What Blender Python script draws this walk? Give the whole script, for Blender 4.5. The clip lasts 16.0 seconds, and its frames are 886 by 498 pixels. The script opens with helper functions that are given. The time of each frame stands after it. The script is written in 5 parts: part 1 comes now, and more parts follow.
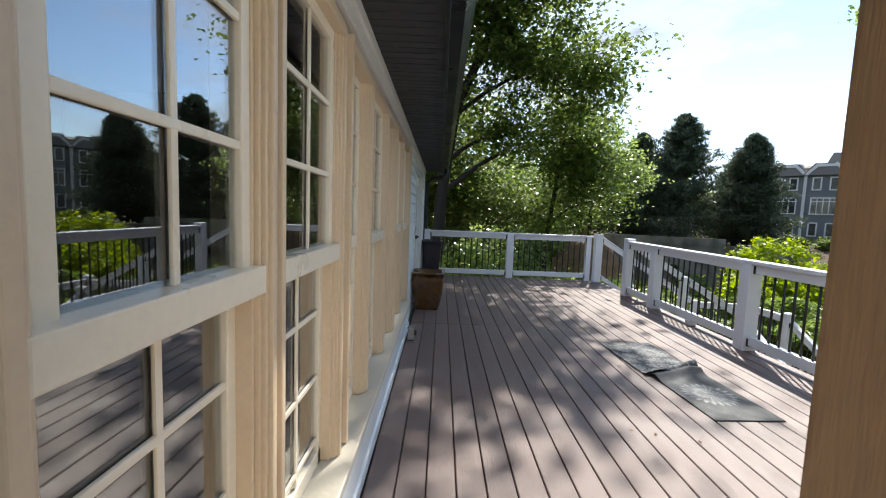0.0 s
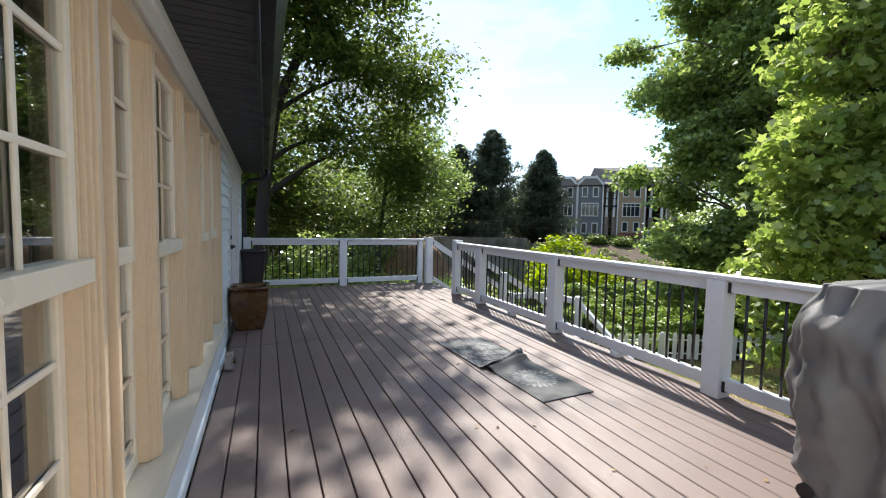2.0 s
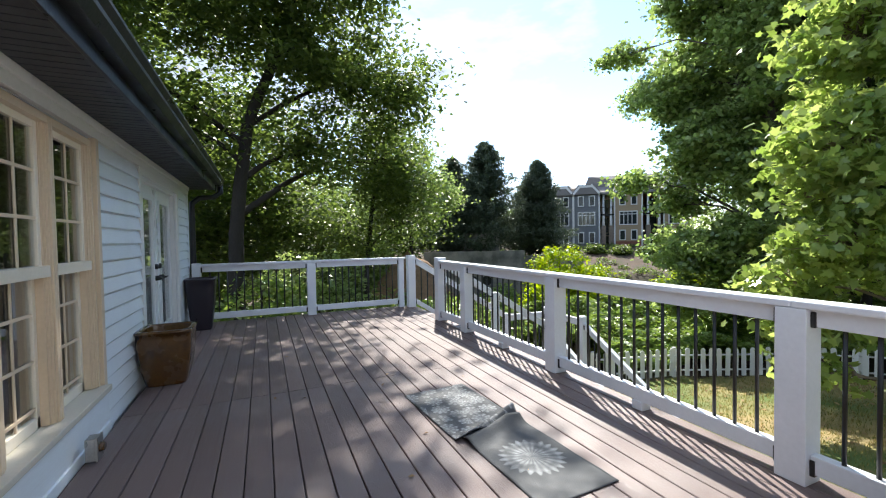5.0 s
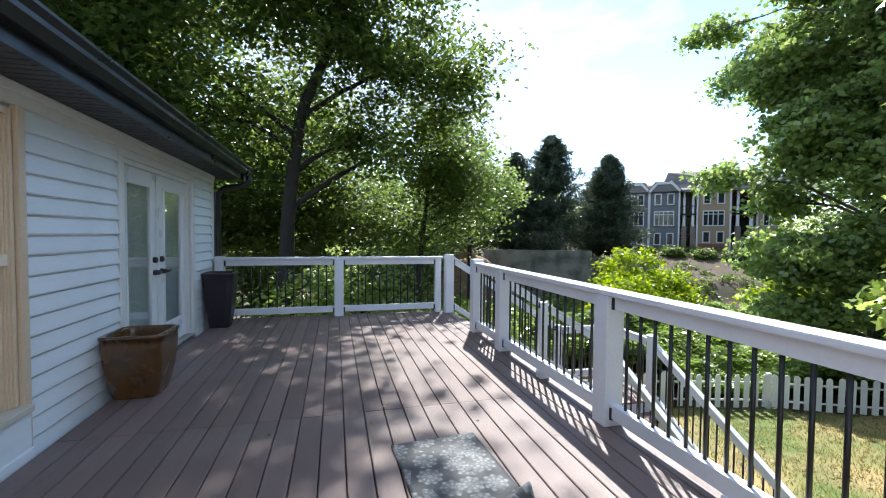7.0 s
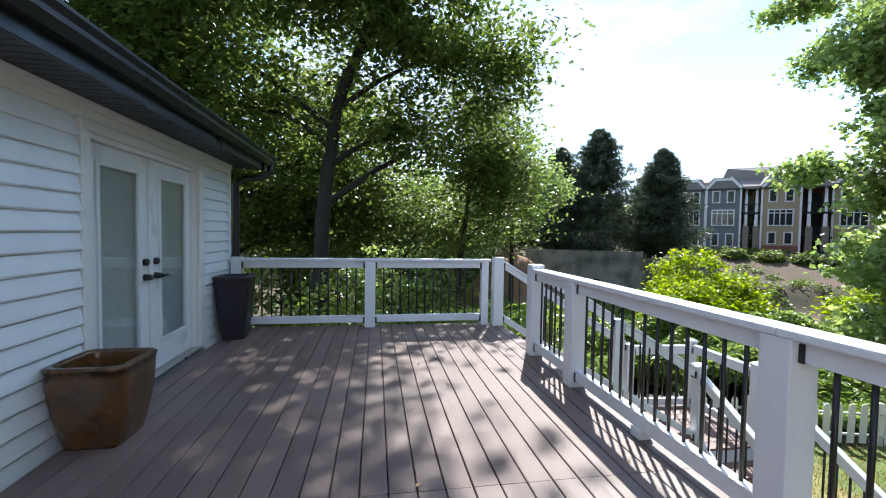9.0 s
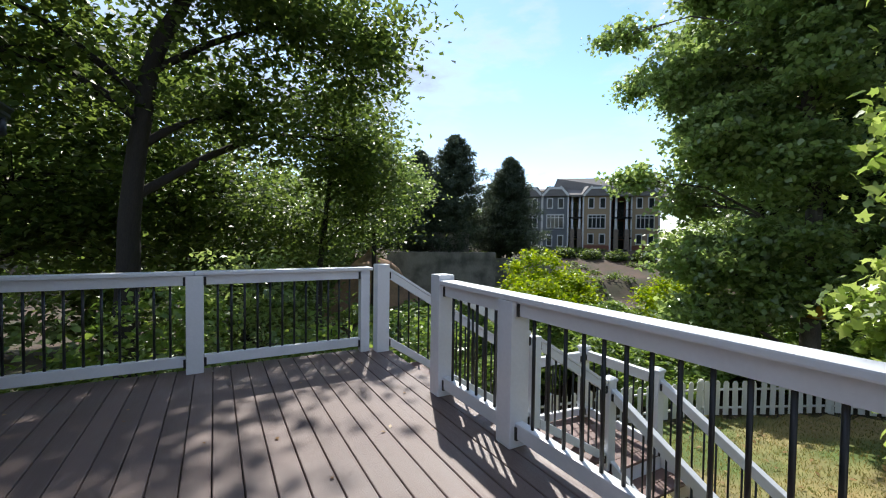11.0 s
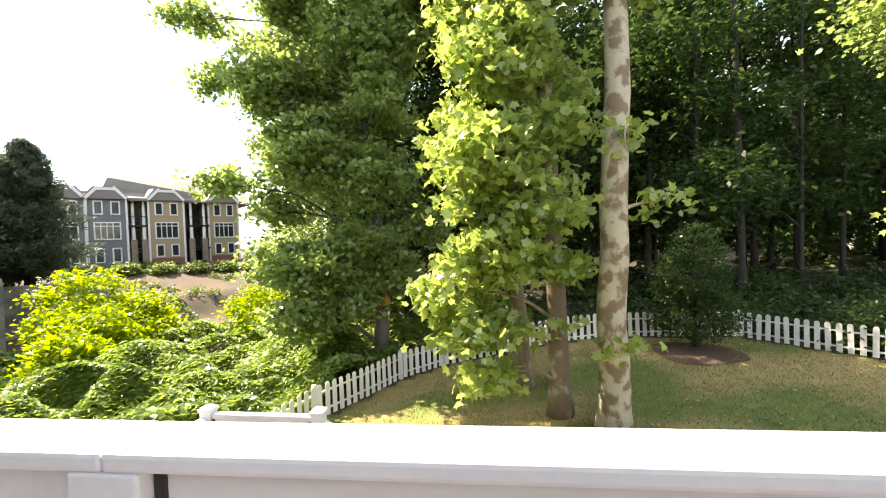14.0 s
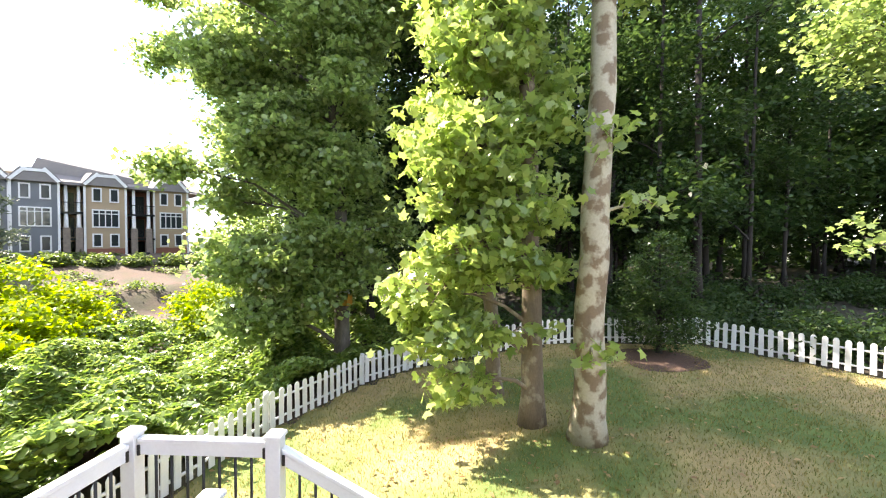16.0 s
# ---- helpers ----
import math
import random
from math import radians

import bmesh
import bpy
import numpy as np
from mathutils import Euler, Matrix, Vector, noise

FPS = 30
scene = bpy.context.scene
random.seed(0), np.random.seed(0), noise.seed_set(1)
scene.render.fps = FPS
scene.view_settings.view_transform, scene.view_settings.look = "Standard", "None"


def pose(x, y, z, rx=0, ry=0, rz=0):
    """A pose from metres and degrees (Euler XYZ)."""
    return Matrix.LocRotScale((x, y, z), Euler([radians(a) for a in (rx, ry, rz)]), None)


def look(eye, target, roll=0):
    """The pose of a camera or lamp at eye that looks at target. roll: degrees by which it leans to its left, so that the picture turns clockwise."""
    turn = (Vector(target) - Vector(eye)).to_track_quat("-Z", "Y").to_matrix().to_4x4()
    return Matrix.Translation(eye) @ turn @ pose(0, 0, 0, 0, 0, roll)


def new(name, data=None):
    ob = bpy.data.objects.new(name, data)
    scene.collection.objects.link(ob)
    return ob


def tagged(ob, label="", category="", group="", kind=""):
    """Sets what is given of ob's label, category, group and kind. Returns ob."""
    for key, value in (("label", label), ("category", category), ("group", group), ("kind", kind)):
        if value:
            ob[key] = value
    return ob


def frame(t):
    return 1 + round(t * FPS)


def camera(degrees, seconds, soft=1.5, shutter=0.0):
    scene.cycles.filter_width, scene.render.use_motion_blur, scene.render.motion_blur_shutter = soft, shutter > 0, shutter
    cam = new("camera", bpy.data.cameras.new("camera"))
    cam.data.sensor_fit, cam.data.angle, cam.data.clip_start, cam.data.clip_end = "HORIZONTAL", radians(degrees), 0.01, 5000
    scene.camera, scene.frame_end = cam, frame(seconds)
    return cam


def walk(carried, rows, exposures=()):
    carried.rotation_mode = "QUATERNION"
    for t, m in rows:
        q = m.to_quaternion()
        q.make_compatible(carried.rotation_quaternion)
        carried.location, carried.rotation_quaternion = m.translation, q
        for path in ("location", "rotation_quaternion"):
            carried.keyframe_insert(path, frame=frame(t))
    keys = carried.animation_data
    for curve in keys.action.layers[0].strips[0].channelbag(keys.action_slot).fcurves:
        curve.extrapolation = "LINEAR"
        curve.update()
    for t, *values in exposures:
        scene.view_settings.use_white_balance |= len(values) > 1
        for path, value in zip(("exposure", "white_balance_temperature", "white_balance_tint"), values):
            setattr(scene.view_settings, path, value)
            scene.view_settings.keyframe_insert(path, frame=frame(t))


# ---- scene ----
cam = camera(94.1, 16.0, soft=1.1)
PATH = [
    (0, (-0.218, 0.115, 1.3), (-0.207, 2.107, 1.122), 2.2),
    (0.5, (-0.249, 0.194, 1.293), (0.091, 2.156, 1.104), 0.9),
    (1, (-0.242, 0.238, 1.291), (0.214, 2.177, 1.111), 1.3),
    (1.5, (-0.221, 0.254, 1.287), (0.361, 2.161, 1.127), 1.6),
    (2, (-0.198, 0.356, 1.277), (0.593, 2.189, 1.15), 1.2),
    (2.5, (-0.169, 0.566, 1.279), (0.809, 2.307, 1.171), 0.4),
    (3, (-0.156, 0.702, 1.284), (0.91, 2.39, 1.178), -0.3),
    (3.5, (-0.094, 0.805, 1.268), (0.955, 2.505, 1.175), -0.7),
    (4, (0.052, 0.935, 1.284), (1.027, 2.679, 1.21), -0.7),
    (4.2, (0.132, 0.972, 1.28), (1.068, 2.739, 1.213), -0.8),
    (6.5, (0.992, 1.66, 1.289), (1.582, 3.569, 1.222), 0.0),
    (7, (1.141, 1.847, 1.299), (1.647, 3.78, 1.228), 0.5),
    (7.5, (1.251, 2.064, 1.285), (1.661, 4.02, 1.213), 0.6),
    (8, (1.274, 2.339, 1.302), (1.601, 4.31, 1.223), 0.7),
    (8.2, (1.268, 2.424, 1.302), (1.576, 4.398, 1.222), 0.9),
    (10.5, (1.295, 3.851, 1.297), (1.943, 5.741, 1.213), 0.8),
    (11, (1.362, 4.145, 1.275), (2.33, 5.894, 1.216), 0.7),
    (11.5, (1.459, 4.371, 1.287), (2.778, 5.874, 1.258), 0.7),
    (12, (1.589, 4.547, 1.316), (3.198, 5.734, 1.316), -0.3),
    (12.5, (1.725, 4.773, 1.318), (3.526, 5.642, 1.324), -0.8),
    (13, (1.884, 5.068, 1.315), (3.783, 5.693, 1.314), -1.4),
    (13.5, (2.138, 5.355, 1.272), (4.094, 5.77, 1.255), -1.6),
    (14, (2.258, 5.447, 1.289), (4.244, 5.679, 1.245), -2.1),
    (14.5, (2.583, 5.747, 1.205), (4.581, 5.835, 1.167), -1.5),
    (15, (2.705, 5.732, 1.214), (4.704, 5.746, 1.175), -1.0),
    (15.5, (2.766, 5.729, 1.207), (4.766, 5.732, 1.174), -0.4),
    (16, (2.805, 5.747, 1.212), (4.804, 5.789, 1.172), -0.0),
]
EXPOSURES = [
    (0.0, 1.05, 6400, 9), (1.5, 1.05, 6350, 9), (4.0, 1.25, 6350, 9), (6.5, 1.3, 5950, 9), (8.2, 1.38, 5950, 9), (10.5, 0.85, 6150, 9), (11.0, 0.68, 6150, 9),
    (11.8, 1.3, 7000, 10), (12.5, 1.75, 8300, 10), (14.5, 2.4, 7700, 13), (16.0, 2.55, 6950, 15),
]
walk(cam, [(t, look(eye, target, roll)) for t, eye, target, roll in PATH], EXPOSURES)

# ---- world and sun ----
SUN_AZ, SUN_EL = radians(23.5), radians(47)      # from +y towards +x, above the horizon
SUN_DIR = Vector((math.sin(SUN_AZ) * math.cos(SUN_EL), math.cos(SUN_AZ) * math.cos(SUN_EL), math.sin(SUN_EL)))
world = bpy.data.worlds.new("sky")
scene.world = world
world.use_nodes = True
wn, wl = world.node_tree.nodes, world.node_tree.links
wn.clear()
w_out, w_bg = wn.new("ShaderNodeOutputWorld"), wn.new("ShaderNodeBackground")
sky = wn.new("ShaderNodeTexSky")
sky.sky_type, sky.sun_disc = "NISHITA", False
sky.sun_elevation, sky.sun_rotation = SUN_EL, SUN_AZ
sky.air_density, sky.dust_density, sky.ozone_density = 1.0, 0.1, 2.5
w_co, w_map = wn.new("ShaderNodeTexCoord"), wn.new("ShaderNodeMapping")
w_map.inputs["Scale"].default_value = (1.0, 1.0, 2.6)
w_noise, w_ramp, w_mix = wn.new("ShaderNodeTexNoise"), wn.new("ShaderNodeValToRGB"), wn.new("ShaderNodeMixRGB")
w_noise.inputs["Scale"].default_value, w_noise.inputs["Detail"].default_value, w_noise.inputs["Roughness"].default_value = 2.3, 7, 0.6
w_ramp.color_ramp.elements[0].position, w_ramp.color_ramp.elements[1].position = 0.40, 0.62
# thick cloud hearts are greyer than the thin bright edges
w_core = wn.new("ShaderNodeValToRGB")
w_core.color_ramp.elements[0].position, w_core.color_ramp.elements[1].position = 0.47, 0.62
w_core.color_ramp.elements[0].color, w_core.color_ramp.elements[1].color = (1.0, 1.0, 1.0, 1), (0.52, 0.56, 0.62, 1)
w_tone = wn.new("ShaderNodeMixRGB")
w_tone.blend_type = "MULTIPLY"
w_tone.inputs[0].default_value = 1.0
w_tone.inputs[2].default_value = (4.0, 4.1, 4.3, 1)
wl.new(w_noise.outputs["Fac"], w_core.inputs["Fac"])
wl.new(w_core.outputs["Color"], w_tone.inputs[1])
wl.new(w_tone.outputs["Color"], w_mix.inputs[2])
wl.new(w_co.outputs["Generated"], w_map.inputs["Vector"])
wl.new(w_map.outputs["Vector"], w_noise.inputs["Vector"])
wl.new(w_noise.outputs["Fac"], w_ramp.inputs["Fac"])
wl.new(w_ramp.outputs["Color"], w_mix.inputs[0])
wl.new(sky.outputs["Color"], w_mix.inputs[1])
wl.new(w_mix.outputs["Color"], w_bg.inputs["Color"])
wl.new(w_bg.outputs["Background"], w_out.inputs["Surface"])
w_bg.inputs["Strength"].default_value = 0.15
sun = new("sun", bpy.data.lights.new("sun", "SUN"))
sun.data.energy, sun.data.angle, sun.data.color = 4.3, radians(0.6), (1.0, 0.93, 0.82)
sun.matrix_world = look(SUN_DIR * 60, (0, 0, 0))


# ---- materials ----
def material(name, color, rough=0.6, var=0.18, scale=8.0, bump=0.15, fine=60.0, metal=0.0, stretch=(1, 1, 1), stain=None, stain_scale=1.2,
             stain_range=(0.5, 0.75), obj_var=0.0, coat=0.0, spec=0.5):
    """Two scales of variation, fine relief, and stains of a second colour."""
    m = bpy.data.materials.new(name)
    m.use_nodes = True
    n, l = m.node_tree.nodes, m.node_tree.links
    p = n["Principled BSDF"]
    co, mp = n.new("ShaderNodeTexCoord"), n.new("ShaderNodeMapping")
    mp.inputs["Scale"].default_value = stretch
    l.new(co.outputs["Object"], mp.inputs["Vector"])
    a, b = n.new("ShaderNodeTexNoise"), n.new("ShaderNodeTexNoise")
    a.inputs["Scale"].default_value, a.inputs["Detail"].default_value = scale, 5
    b.inputs["Scale"].default_value, b.inputs["Detail"].default_value = fine, 4
    for q in (a, b):
        l.new(mp.outputs["Vector"], q.inputs["Vector"])
    add = n.new("ShaderNodeMath")
    add.operation = "ADD"
    l.new(a.outputs["Fac"], add.inputs[0])
    l.new(b.outputs["Fac"], add.inputs[1])
    ramp = n.new("ShaderNodeMapRange")
    ramp.inputs[1].default_value, ramp.inputs[2].default_value = 0.6, 1.4
    ramp.inputs[3].default_value, ramp.inputs[4].default_value = 1 - var, 1 + var
    l.new(add.outputs[0], ramp.inputs[0])
    base = n.new("ShaderNodeRGB")
    base.outputs[0].default_value = (*color, 1)
    col = base.outputs[0]
    if stain:
        s, sr, mx = n.new("ShaderNodeTexNoise"), n.new("ShaderNodeMapRange"), n.new("ShaderNodeMixRGB")
        s.inputs["Scale"].default_value, s.inputs["Detail"].default_value = stain_scale, 6
        l.new(co.outputs["Object"], s.inputs["Vector"])
        sr.inputs[1].default_value, sr.inputs[2].default_value = stain_range
        l.new(s.outputs["Fac"], sr.inputs[0])
        l.new(sr.outputs[0], mx.inputs[0])
        l.new(col, mx.inputs[1])
        mx.inputs[2].default_value = (*stain, 1)
        col = mx.outputs[0]
    hsv = n.new("ShaderNodeHueSaturation")
    l.new(col, hsv.inputs["Color"])
    if obj_var:
        oi, om, mul = n.new("ShaderNodeObjectInfo"), n.new("ShaderNodeMapRange"), n.new("ShaderNodeMath")
        om.inputs[3].default_value, om.inputs[4].default_value = 1 - obj_var, 1 + obj_var
        mul.operation = "MULTIPLY"
        l.new(oi.outputs["Random"], om.inputs[0])
        l.new(om.outputs[0], mul.inputs[0])
        l.new(ramp.outputs[0], mul.inputs[1])
        l.new(mul.outputs[0], hsv.inputs["Value"])
    else:
        l.new(ramp.outputs[0], hsv.inputs["Value"])
    l.new(hsv.outputs["Color"], p.inputs["Base Color"])
    rr = n.new("ShaderNodeMapRange")
    rr.inputs[1].default_value, rr.inputs[2].default_value = 0.3, 0.7
    rr.inputs[3].default_value, rr.inputs[4].default_value = max(0.02, rough - 0.1), min(1, rough + 0.1)
    l.new(a.outputs["Fac"], rr.inputs[0])
    l.new(rr.outputs[0], p.inputs["Roughness"])
    p.inputs["Metallic"].default_value = metal
    p.inputs["Coat Weight"].default_value = coat
    p.inputs["Specular IOR Level"].default_value = spec
    if bump:
        bp = n.new("ShaderNodeBump")
        bp.inputs["Strength"].default_value, bp.inputs["Distance"].default_value = bump, 0.01
        l.new(add.outputs[0], bp.inputs["Height"])
        l.new(bp.outputs["Normal"], p.inputs["Normal"])
    return m


def leaf_material(name, dark, light, shine=0.35, through_light=0.5, rough=0.42):
    """Leaves: a colour for each leaf between two greens, light shining through them, a waxy gloss."""
    m = bpy.data.materials.new(name)
    m.use_nodes = True
    n, l = m.node_tree.nodes, m.node_tree.links
    n.clear()
    out, geo, ramp = n.new("ShaderNodeOutputMaterial"), n.new("ShaderNodeNewGeometry"), n.new("ShaderNodeValToRGB")
    ramp.color_ramp.elements[0].color, ramp.color_ramp.elements[1].color = (*dark, 1), (*light, 1)
    l.new(geo.outputs["Random Per Island"], ramp.inputs["Fac"])
    d, t, mx = n.new("ShaderNodeBsdfPrincipled"), n.new("ShaderNodeBsdfTranslucent"), n.new("ShaderNodeMixShader")
    d.inputs["Roughness"].default_value, d.inputs["Specular IOR Level"].default_value = rough, shine
    hs = n.new("ShaderNodeHueSaturation")
    hs.inputs["Hue"].default_value, hs.inputs["Saturation"].default_value, hs.inputs["Value"].default_value = 0.485, 1.1, 1.9
    l.new(ramp.outputs["Color"], d.inputs["Base Color"])
    l.new(ramp.outputs["Color"], hs.inputs["Color"])
    l.new(hs.outputs["Color"], t.inputs["Color"])
    mx.inputs[0].default_value = through_light
    l.new(d.outputs[0], mx.inputs[1])
    l.new(t.outputs[0], mx.inputs[2])
    l.new(mx.outputs[0], out.inputs["Surface"])
    return m


def glass_material(name, base=0.05, tint=(0.86, 0.9, 0.9)):
    """A clear pane whose gloss grows towards grazing sight."""
    m = bpy.data.materials.new(name)
    m.use_nodes = True
    n, l = m.node_tree.nodes, m.node_tree.links
    n.clear()
    out, lw, pw, mr = n.new("ShaderNodeOutputMaterial"), n.new("ShaderNodeLayerWeight"), n.new("ShaderNodeMath"), n.new("ShaderNodeMapRange")
    tr, gl, mx = n.new("ShaderNodeBsdfTransparent"), n.new("ShaderNodeBsdfGlossy"), n.new("ShaderNodeMixShader")
    lw.inputs["Blend"].default_value = 0.5
    pw.operation = "POWER"
    pw.inputs[1].default_value = 3.4
    mr.inputs[3].default_value, mr.inputs[4].default_value = base, 1.0
    tr.inputs["Color"].default_value = (*tint, 1)
    gl.inputs["Roughness"].default_value = 0.0
    l.new(lw.outputs["Facing"], pw.inputs[0])
    l.new(pw.outputs[0], mr.inputs[0])
    l.new(mr.outputs[0], mx.inputs[0])
    l.new(tr.outputs[0], mx.inputs[1])
    l.new(gl.outputs[0], mx.inputs[2])
    l.new(mx.outputs[0], out.inputs["Surface"])
    return m


M_BOARD = material("composite_decking", (0.165, 0.117, 0.106), 0.5, 0.16, 5, 0.25, 120, stretch=(14, 0.7, 14), obj_var=0.12, stain=(0.20, 0.17, 0.16), stain_range=(0.5, 0.8))
# near-black: shade between the deck boards is put into this colour
M_UNDER = material("gap_shade_framing", (0.05, 0.04, 0.035), 0.8)
M_TREAD = material("stair_decking", (0.165, 0.10, 0.088), 0.55, 0.15, 5, 0.25, 120, stretch=(14, 0.7, 14), obj_var=0.1)
M_RAW = material("weathered_lumber", (0.33, 0.25, 0.17), 0.75, 0.2, 6, 0.3, 60, stretch=(1, 8, 8))
M_WHITE = material("white_rail_paint", (0.72, 0.74, 0.77), 0.38, 0.05, 3, 0.10, 40, stain=(0.58, 0.60, 0.62), stain_range=(0.55, 0.85))
M_BLACK = material("black_powder_coat", (0.012, 0.012, 0.013), 0.4, 0.1, 20, 0.05, 200)
M_CREAM = material("cream_window_paint", (0.68, 0.545, 0.385), 0.42, 0.07, 3, 0.12, 50, stain=(0.61, 0.49, 0.35), stain_range=(0.5, 0.85))
M_SASH = material("cream_sash_paint", (0.82, 0.74, 0.60), 0.36, 0.05, 3, 0.08, 50)
M_SILL = material("cream_sill_paint", (0.60, 0.56, 0.47), 0.45, 0.06, 3, 0.1, 50, stain=(0.55, 0.49, 0.38), stain_range=(0.55, 0.8))
M_SIDING = material("white_vinyl_siding", (0.77, 0.81, 0.84), 0.42, 0.05, 2, 0.12, 30, stretch=(1, 0.4, 5), obj_var=0.03, stain=(0.60, 0.64, 0.66), stain_range=(0.5, 0.85))
M_TRIM = material("white_trim_paint", (0.76, 0.76, 0.74), 0.4, 0.05, 3, 0.1, 40)
M_DOOR = material("white_door_paint", (0.76, 0.78, 0.79), 0.35, 0.03, 3, 0.05, 40)
M_DARK = material("dark_bronze_metal", (0.015, 0.016, 0.019), 0.35, 0.12, 4, 0.08, 50, metal=0.3)
M_SOFFIT = material("dark_soffit_vinyl", (0.034, 0.037, 0.045), 0.5, 0.1, 4, 0.1, 50)
M_SHINGLE = material("dark_roof_shingle", (0.06, 0.058, 0.06), 0.9, 0.3, 12, 0.6, 120)
# plaster coloured dark to stand for the dimness of the room
M_ROOM = material("dim_interior_plaster", (0.22, 0.19, 0.16), 0.8, 0.08)
M_ROOMFLOOR = material("interior_wood_floor", (0.16, 0.09, 0.05), 0.4, 0.2, 6, 0.1, 60, stretch=(10, 1, 1))
M_JAMB = material("stained_wood_jamb", (0.42, 0.25, 0.125), 0.5, 0.25, 5, 0.2, 60, stretch=(8, 8, 0.6))
M_GLASS = glass_material("window_glass", 0.18)
M_DGLASS = glass_material("door_glass", 0.04, (0.95, 0.97, 0.97))
M_BLIND = material("white_blind", (0.74, 0.76, 0.74), 0.5, 0.03, 3, 0)
M_BRONZE = material("glazed_bronze_ceramic", (0.10, 0.047, 0.012), 0.25, 0.3, 5, 0.12, 40, stain=(0.06, 0.03, 0.012), stain_range=(0.45, 0.7), stain_scale=6, coat=0.3)
M_PLUM = material("dark_plum_resin", (0.022, 0.017, 0.024), 0.35, 0.2, 6, 0.1, 60)
M_SOIL = material("dry_potting_soil", (0.055, 0.04, 0.03), 0.95, 0.4, 20, 0.8, 90)
M_COVER = material("grey_grill_cover", (0.165, 0.163, 0.163), 0.48, 0.12, 5, 0.25, 220, stain=(0.085, 0.085, 0.09), stain_range=(0.45, 0.7), stain_scale=3)
M_STEEL = material("galvanised_steel", (0.45, 0.44, 0.42), 0.35, 0.15, 10, 0.1, 80, metal=0.9)
M_BARK = material("grey_brown_bark", (0.105, 0.085, 0.068), 0.9, 0.4, 4, 1.0, 18, stretch=(3, 3, 0.7), stain=(0.16, 0.14, 0.12))
M_SYC = material("mottled_sycamore_bark", (0.44, 0.40, 0.31), 0.75, 0.16, 3, 0.5, 25, stain=(0.20, 0.145, 0.095), stain_scale=3.4, stain_range=(0.46, 0.56))
M_SYC2 = material("brown_sycamore_bark", (0.20, 0.155, 0.11), 0.85, 0.3, 4, 0.8, 22, stretch=(2, 2, 0.7), stain=(0.34, 0.30, 0.22), stain_scale=3.0, stain_range=(0.56, 0.64))
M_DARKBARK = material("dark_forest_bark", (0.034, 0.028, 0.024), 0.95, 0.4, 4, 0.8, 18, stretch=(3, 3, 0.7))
M_LAWN = material("summer_lawn", (0.105, 0.15, 0.036), 0.9, 0.35, 2.0, 0.8, 45, stain=(0.33, 0.255, 0.115), stain_scale=0.33, stain_range=(0.42, 0.58))
M_DIRT = material("bare_red_earth", (0.095, 0.061, 0.043), 0.95, 0.5, 0.9, 1.0, 9, stain=(0.06, 0.055, 0.03), stain_scale=0.45, stain_range=(0.45, 0.6))
M_MOUND = material("dry_orange_earth", (0.27, 0.165, 0.105), 0.95, 0.35, 1.5, 1.0, 9, stain=(0.17, 0.11, 0.075), stain_scale=1.1)
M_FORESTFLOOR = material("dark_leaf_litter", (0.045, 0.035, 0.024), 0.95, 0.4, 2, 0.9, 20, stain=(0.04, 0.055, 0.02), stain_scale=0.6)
M_MULCH = material("brown_mulch", (0.11, 0.065, 0.045), 0.95, 0.4, 10, 1.0, 70)
M_CONCRETE = material("stained_concrete", (0.30, 0.28, 0.255), 0.85, 0.2, 1.2, 0.3, 12, stretch=(1, 1, 0.4), stain=(0.13, 0.125, 0.115), stain_scale=0.7, stain_range=(0.45, 0.65))
M_FENCE = material("white_fence_vinyl", (0.74, 0.74, 0.72), 0.45, 0.06, 4, 0.1, 40, stain=(0.5, 0.5, 0.44), stain_range=(0.55, 0.85), obj_var=0.06)
M_BLUEGREY = material("blue_grey_clapboard", (0.165, 0.178, 0.19), 0.7, 0.06, 1, 0.2, 12, stretch=(0.3, 0.3, 6))
M_TAN = material("tan_clapboard", (0.40, 0.30, 0.19), 0.7, 0.06, 1, 0.2, 12, stretch=(0.3, 0.3, 6))
M_BRICK = material("red_brick_base", (0.25, 0.105, 0.07), 0.85, 0.2, 6, 0.3, 40)
M_FARROOF = material("grey_shingle_roof", (0.21, 0.195, 0.185), 0.85, 0.15, 4, 0.3, 30)
M_FARTRIM = material("white_far_trim", (0.74, 0.74, 0.72), 0.5, 0.03)
M_FARGLASS = material("dark_window_pane", (0.03, 0.035, 0.04), 0.12, 0.1, 3, 0.0)
M_STONE = material("stacked_stone", (0.25, 0.20, 0.16), 0.85, 0.35, 4, 0.5, 20)
M_REDWOOD = material("red_painted_wall", (0.19, 0.065, 0.045), 0.7, 0.1)
M_BIRD = material("orange_cedar_birdhouse", (0.55, 0.27, 0.04), 0.6, 0.15, 6, 0.2, 40)
L_DARK = leaf_material("dark_oak_leaf", (0.05, 0.085, 0.022), (0.125, 0.175, 0.045), 0.5, 0.54)
L_MID = leaf_material("mid_green_leaf", (0.12, 0.19, 0.055), (0.28, 0.36, 0.13), 1.0, 0.5, 0.32)
L_SYC = leaf_material("yellow_green_sycamore_leaf", (0.14, 0.22, 0.05), (0.34, 0.42, 0.14), 1.0, 0.52, 0.32)
L_KUDZU = leaf_material("bright_vine_leaf", (0.085, 0.16, 0.028), (0.23, 0.31, 0.08), 0.6, 0.42, 0.38)
L_SUMAC = leaf_material("fresh_shrub_leaf", (0.13, 0.21, 0.014), (0.28, 0.36, 0.035), 0.25, 0.5)
